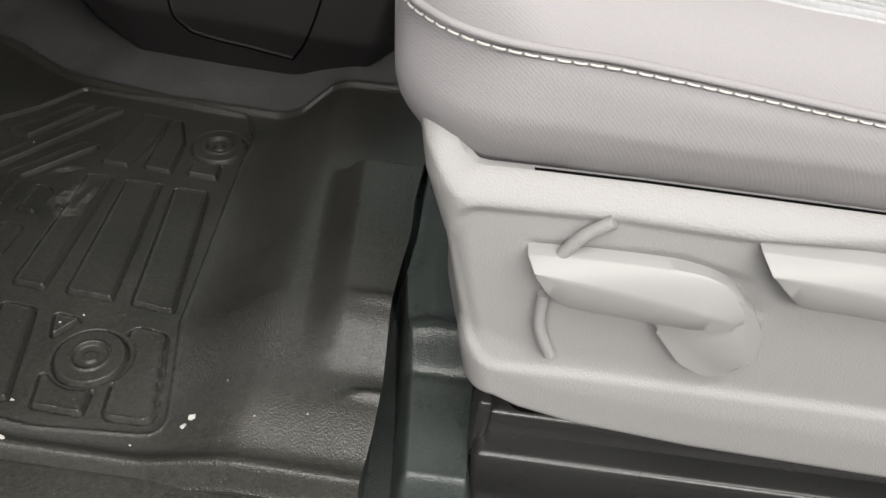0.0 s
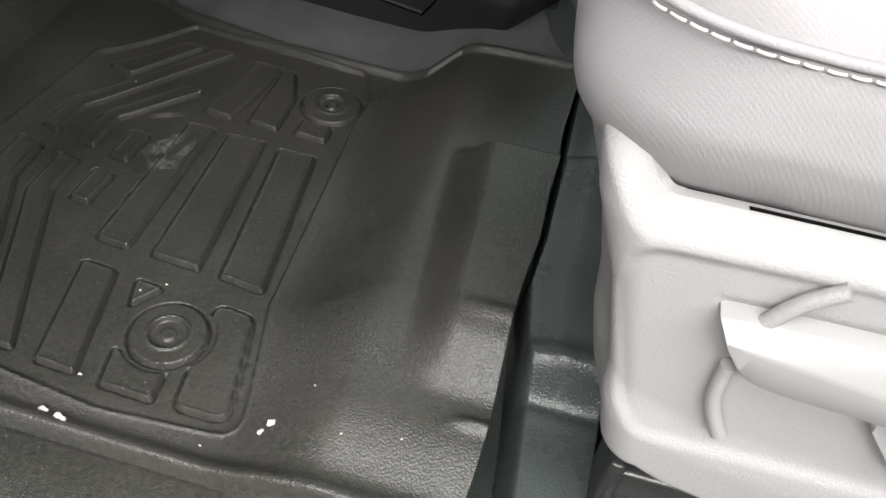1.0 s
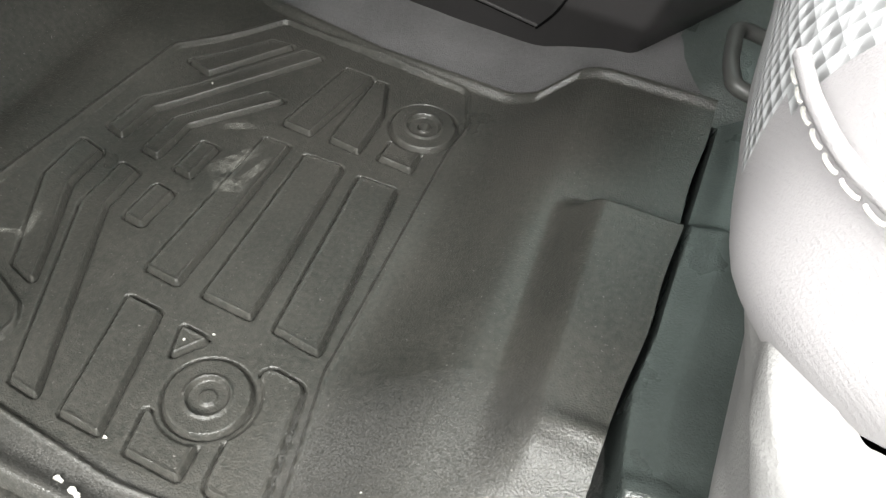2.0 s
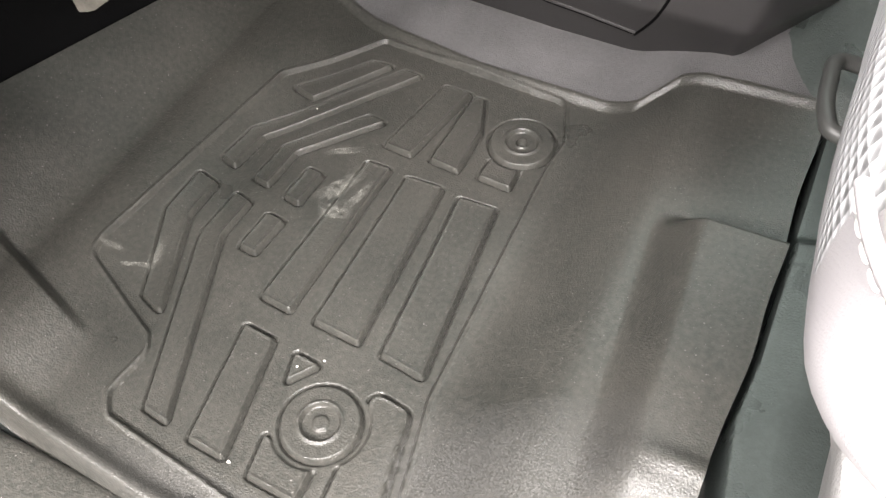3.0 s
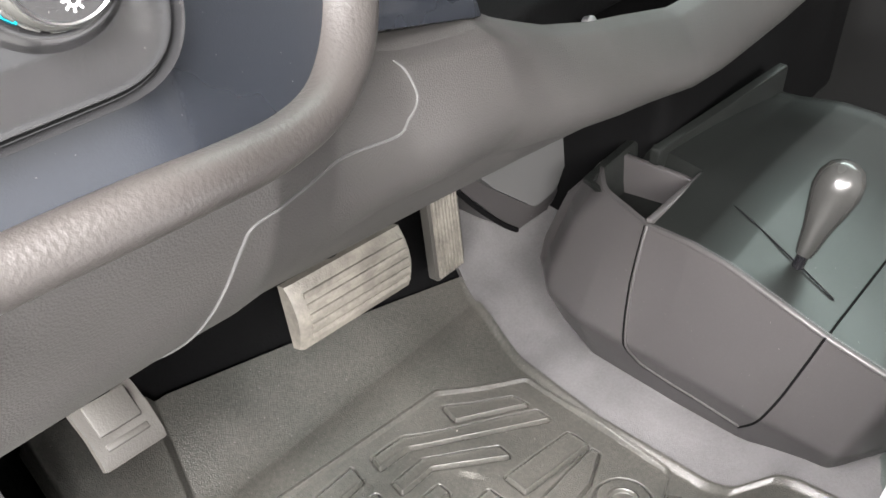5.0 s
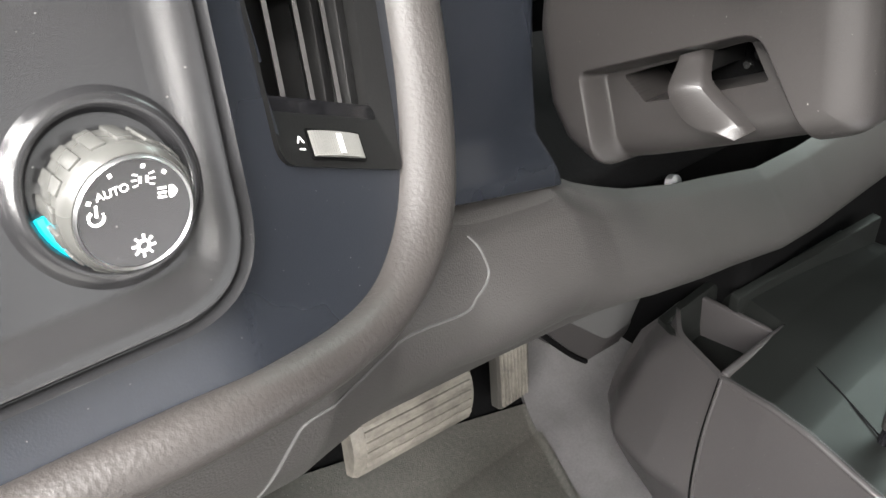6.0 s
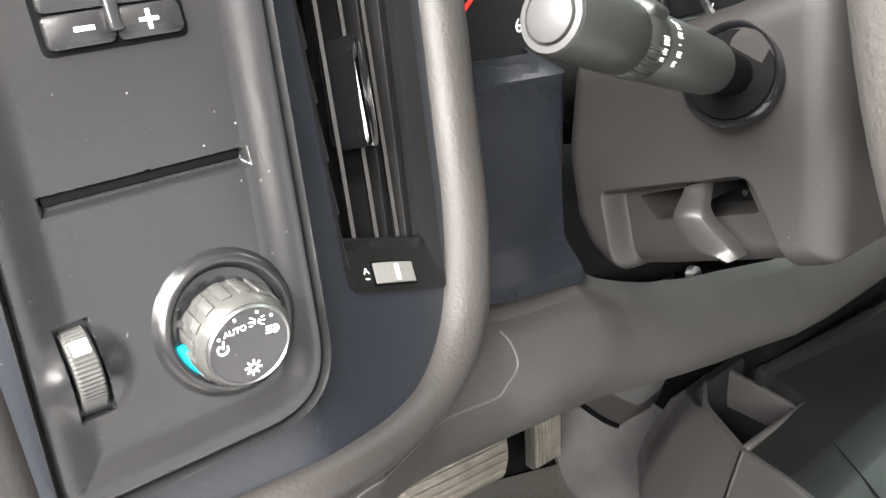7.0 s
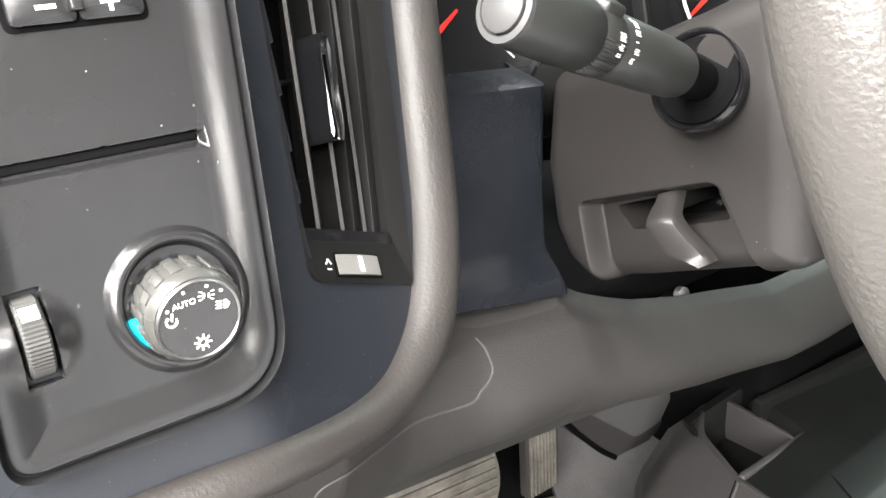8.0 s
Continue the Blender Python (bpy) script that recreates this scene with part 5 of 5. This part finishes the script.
def dial(cx, cy, r, needle, name):
    a = CF @ Matrix.Translation((cx, cy, 0))
    d = part("dial", lathe([(r, 0.0), (r, 0.012), (r - 0.003, 0.014), (r - 0.006, 0.006), (r - 0.012, 0.001), (0.0, 0.001)], a, 64), M_DIAL, CLUSTER, "black dial")
    part("dial_ring", lathe([(r + 0.0015, 0.010), (r + 0.001, 0.0145), (r - 0.002, 0.0155), (r - 0.0045, 0.012)], a, 64, caps=False), M_CHROME, CLUSTER, "bright ring")
    for k in range(25):
        q = radians(225 - 270 * k / 24)
        n = 0.008 if k % 4 == 0 else 0.005
        part("tick", rbox((r - 0.012 - n, -0.0006, 0.001), (r - 0.012, 0.0006, 0.0016), 0, a @ Matrix.Rotation(q, 4, "Z")), M_MARK, d)
    part("needle", slab([(0.006, -0.0008), (0.03, -0.0020), (r - 0.008, -0.0009), (r - 0.008, 0.0009), (0.03, 0.0020), (0.006, 0.0008)], a @ Matrix.Rotation(radians(needle), 4, "Z"), 0.004, 0.0055), M_RED, d, "red needle")
    return a, d


a, d = dial(-0.100, -0.042, 0.068, 214, "left")
part("writing", text_mesh("5", 0.013, a @ Matrix.Translation((0.038, 0.004, 0.0016))), M_MARK, d)
part("writing", text_mesh("6", 0.013, a @ Matrix.Translation((0.030, -0.028, 0.0016))), M_MARK, d)
a, d = dial(0.176, -0.049, 0.069, 207, "right")

COLUMN = thing("steering_column", "dark grey plastic steering column shroud", "steering column", (-0.2, 0.66, 0.66))


SIDE_LINE = rpoly([(-0.300, 0.690), (-0.301, 0.632), (-0.289, 0.590), (-0.274, 0.571), (-0.250, 0.562), (-0.222, 0.574), (-0.173, 0.597), (-0.112, 0.626), (-0.124, 0.690), (-0.143, 0.772), (-0.196, 0.742)], [0.012, 0.03, 0.02, 0.02, 0.02, 0.02, 0.03, 0.014, 0.05, 0.016, 0.03], 8)


def shroud():
    """The shroud's rounded side, with a scoop and a slot for the tilt lever, drawn back into a full body."""
    x, z = rings(SIDE_LINE, (-0.205, 0.665), 800, np.concatenate([np.linspace(0.0, 0.75, 150), np.linspace(0.754, 1, 50)]))
    d = np.clip(-sdf(SIDE_LINE, x, z), 0, 0.018)
    y = 0.632 + 0.018 - np.sqrt(np.clip(0.018 ** 2 - (0.018 - d) ** 2, 0, None))
    scoop = rpoly([(-0.264, 0.617), (-0.166, 0.661), (-0.130, 0.612), (-0.20, 0.52), (-0.238, 0.54)], [0.008, 0.012, 0.008, 0, 0], 5)
    slot = rpoly([(-0.245, 0.6165), (-0.177, 0.651), (-0.165, 0.635), (-0.201, 0.618), (-0.230, 0.606)], 0.0015, 3)
    y = y + 0.016 * (1 - ss(-0.0060, 0.0005, sdf(scoop, x, z))) + 0.045 * (1 - ss(-0.0012, 0.0002, sdf(slot, x, z)))
    rows = np.stack([x, y, z], -1)
    back = rows[:, -1:, :] + np.array([0, 0.11, 0]) * np.linspace(0.1, 1, 6)[None, :, None]
    return sheet("shroud", np.concatenate([rows, back], 1))


part("shroud", shroud(), M_COLUMN, COLUMN)
# black plate for the shade inside the tilt lever's slot
part("slot_inside", slab(rpoly([(-0.247, 0.616), (-0.177, 0.653), (-0.163, 0.635), (-0.201, 0.616), (-0.231, 0.604)], 0.002, 3), axes((0, 0.684, 0), (1, 0, 0), (0, 0, 1)), 0.0, 0.004), M_DARK, COLUMN)
for x, z, r in ((-0.186, 0.636, 0.003), (-0.178, 0.640, 0.0025), (-0.192, 0.629, 0.002)):
    part("slot_screw", lathe([(0.0, 0.0), (r, 0.0), (r, 0.006), (0.0, 0.007)], axes((x, 0.682, z), (1, 0, 0), (0, 0, 1)), 12), M_STEEL, COLUMN)
part("inner_tube", lathe([(0.03, -0.30), (0.03, 0.0)], axes((-0.25, 0.70, 0.67), (0, 1, 0), (-0.3, 0, 0.95)), 24), M_DARK, COLUMN)


def tilt_lever():
    """A cupped blade that comes out of the slot and hangs down over the scoop."""
    bm, rows, n = bmesh.new(), [], 16
    left = smooth_path([(-0.207, 0.639, 0), (-0.203, 0.629, 0), (-0.196, 0.619, 0), (-0.185, 0.6125, 0), (-0.164, 0.6125, 0)], 4)
    right = smooth_path([(-0.196, 0.6445, 0), (-0.187, 0.636, 0), (-0.176, 0.6285, 0), (-0.166, 0.6225, 0), (-0.159, 0.6165, 0)], 4)
    for k in range(n + 1):
        t = k / n
        a, b = left[k], right[k]
        out = 0.636 - 0.016 * float(ss(0.0, 0.35, t)) + 0.002 * float(ss(0.5, 1.0, t))
        mid = a.lerp(b, 0.35)
        line = [(a, out + 0.005), (a.lerp(b, 0.08), out + 0.0005), (mid, out - 0.0005), (a.lerp(b, 0.92), out + 0.0035), (b, out + 0.007), (b, out + 0.012), (a, out + 0.012)]
        rows.append([bm.verts.new((p.x, y, p.y)) for p, y in line])
    for r1, r2 in zip(rows, rows[1:]):
        for i in range(len(r1)):
            bm.faces.new((r1[i - 1], r1[i], r2[i], r2[i - 1]))
    bm.faces.new(rows[0][::-1])
    bm.faces.new(rows[-1])
    return bm


part("tilt_lever", tilt_lever(), M_COLUMN, COLUMN, "curved grey tilt lever")
part("tilt_stem", rbox((-0.207, 0.640, 0.630), (-0.196, 0.684, 0.641), 0.002), M_BLACK, COLUMN)
BOLT = (-0.31, 0.813, 0.472)
part("bolt", lathe([(0.0, 0.0), (0.007, 0.0), (0.007, 0.006), (0.004, 0.008), (0.0, 0.008)], axes(BOLT, (0, 1, 0), (-0.3, 0, 0.95)), 16), M_SATIN, COLUMN, "bare steel bolt head")


def stalk():
    t = thing("turn_signal_stalk", "black turn signal stalk with a grey end button", "lever", (-0.2, 0.6, 0.7))
    a, b = Vector((-0.182, 0.634, 0.709)), Vector((-0.168, 0.484, 0.764))
    m = Matrix.Translation(a) @ (b - a).to_track_quat("Z", "Y").to_matrix().to_4x4()
    L = (b - a).length
    toward = (Vector((0.07, 0.25, 0.84)) - a).normalized()
    local = m.to_3x3().inverted() @ toward
    q0 = math.atan2(local.y, local.x)
    # black disc in place of the shaded hole round the stalk
    part("boot", lathe([(0.0228, 0.001), (0.0222, 0.004), (0.014, 0.0005), (0.0, 0.0)], m @ Matrix.Translation((0, 0, 0.0055)), 40), M_DARK, t, "black disc coloured for the shade of the boot hole")
    part("boot_ring", lathe([(0.0268, 0.000), (0.0266, 0.0045), (0.0250, 0.0068), (0.0232, 0.0050), (0.0226, 0.000)], m @ Matrix.Translation((0, 0, 0.0055)), 48, caps=False), M_GLOSS, t, "glossy ring round the boot")
    part("shaft", lathe([(0.0128, 0.032), (0.0136, 0.036), (0.0147, 0.060), (0.0150, 0.0965), (0.0144, 0.0975)], m, 40), M_STALK, t)
    part("sleeve", lathe([(0.0100, 0.0), (0.0108, 0.020), (0.0124, 0.033), (0.0110, 0.034)], m, 32), M_DARK, t, "matt black rubber sleeve")
    part("ring", lathe([(0.0146, 0.0975), (0.0151, 0.0985), (0.0153, 0.112), (0.0147, 0.1130)], m, 160, lambda q, z: 1 + (0.026 * math.cos(48 * q) if -1.7 < (q - q0 + math.pi) % (2 * math.pi) - math.pi < 0.12 else 0.012)), M_STALK, t, "ribbed turning ring")
    part("head", lathe([(0.0145, 0.1130), (0.0154, 0.1142), (0.0155, 0.130), (0.0150, L - 0.005), (0.0142, L - 0.001), (0.0, L - 0.001)], m, 40), M_STALK, t)
    part("tab", rbox((-0.006, 0.012, 0.099), (0.006, 0.0185, 0.113), 0.002, m @ Matrix.Rotation(q0 + 1.3 - math.pi / 2, 4, "Z")), M_STALK, t)
    part("end_cap", lathe([(0.0142, L - 0.003), (0.0140, L + 0.001), (0.0115, L + 0.0015), (0.0108, L - 0.001)], m, 40, caps=False), M_PALEGREY, t, "grey end ring")
    part("button", lathe([(0.0104, L - 0.002), (0.0102, L + 0.0020), (0.0094, L + 0.0026), (0.0, L + 0.0028)], m, 40), M_PALEGREY, t, "grey end button")
    for dq, z, bars, l in ((-0.92, 0.1015, 2, 0.0026), (-0.70, 0.1015, 3, 0.0024), (-0.42, 0.1020, 4, 0.0040), (-0.95, 0.0905, 3, 0.0024), (-0.66, 0.0895, 3, 0.0034), (-0.40, 0.0905, 1, 0.0020), (-0.12, 0.0895, 3, 0.0038), (0.18, 0.0890, 4, 0.0030), (0.30, 0.0920, 2, 0.0016)):
        r = 0.0150 if z < 0.097 else 0.0154
        for k in range(bars):
            mk = m @ Matrix.Rotation(q0 + dq + 0.72 + 0.062 * (k - (bars - 1) / 2), 4, "Z") @ Matrix.Translation((r, 0, z + 0.0004 * (k % 2)))
            part("mark", rbox((-0.0012, -0.00028, -l / 2), (0.0002, 0.00028, l / 2), 0, mk), M_MARK, t, "white printed bar")


stalk()


def steering_wheel():
    t = thing("steering_wheel", "dark grey leather-wrapped steering wheel", "steering wheel", (-0.06, 0.64, 0.78))
    m = axes((-0.026, 0.652, 0.785), (0, 1, 0), (-math.sin(radians(21)), 0, math.cos(radians(21))))
    rim = [m @ Vector((0.187 * math.cos(q), 0.187 * math.sin(q), 0)) for q in [2 * math.pi * j / 96 for j in range(96)]]
    part("rim", tube(rim, 0.0165, 20, True, up=m.to_3x3() @ Vector((0, 0, 1)), flat=1.1), M_WHEEL, t)
    part("hub", lathe([(0.07, -0.05), (0.075, -0.02), (0.07, 0.0), (0.05, 0.012), (0.0, 0.016)], m, 48), M_COLUMN, t)
    for q in (0, 180, 270):
        part("spoke", rbox((0.05, -0.022, -0.022), (0.178, 0.022, -0.004), 0.006, m @ Matrix.Rotation(radians(q - 8 if q == 0 else q + 8 if q == 180 else q), 4, "Z")), M_COLUMN, t)


steering_wheel()
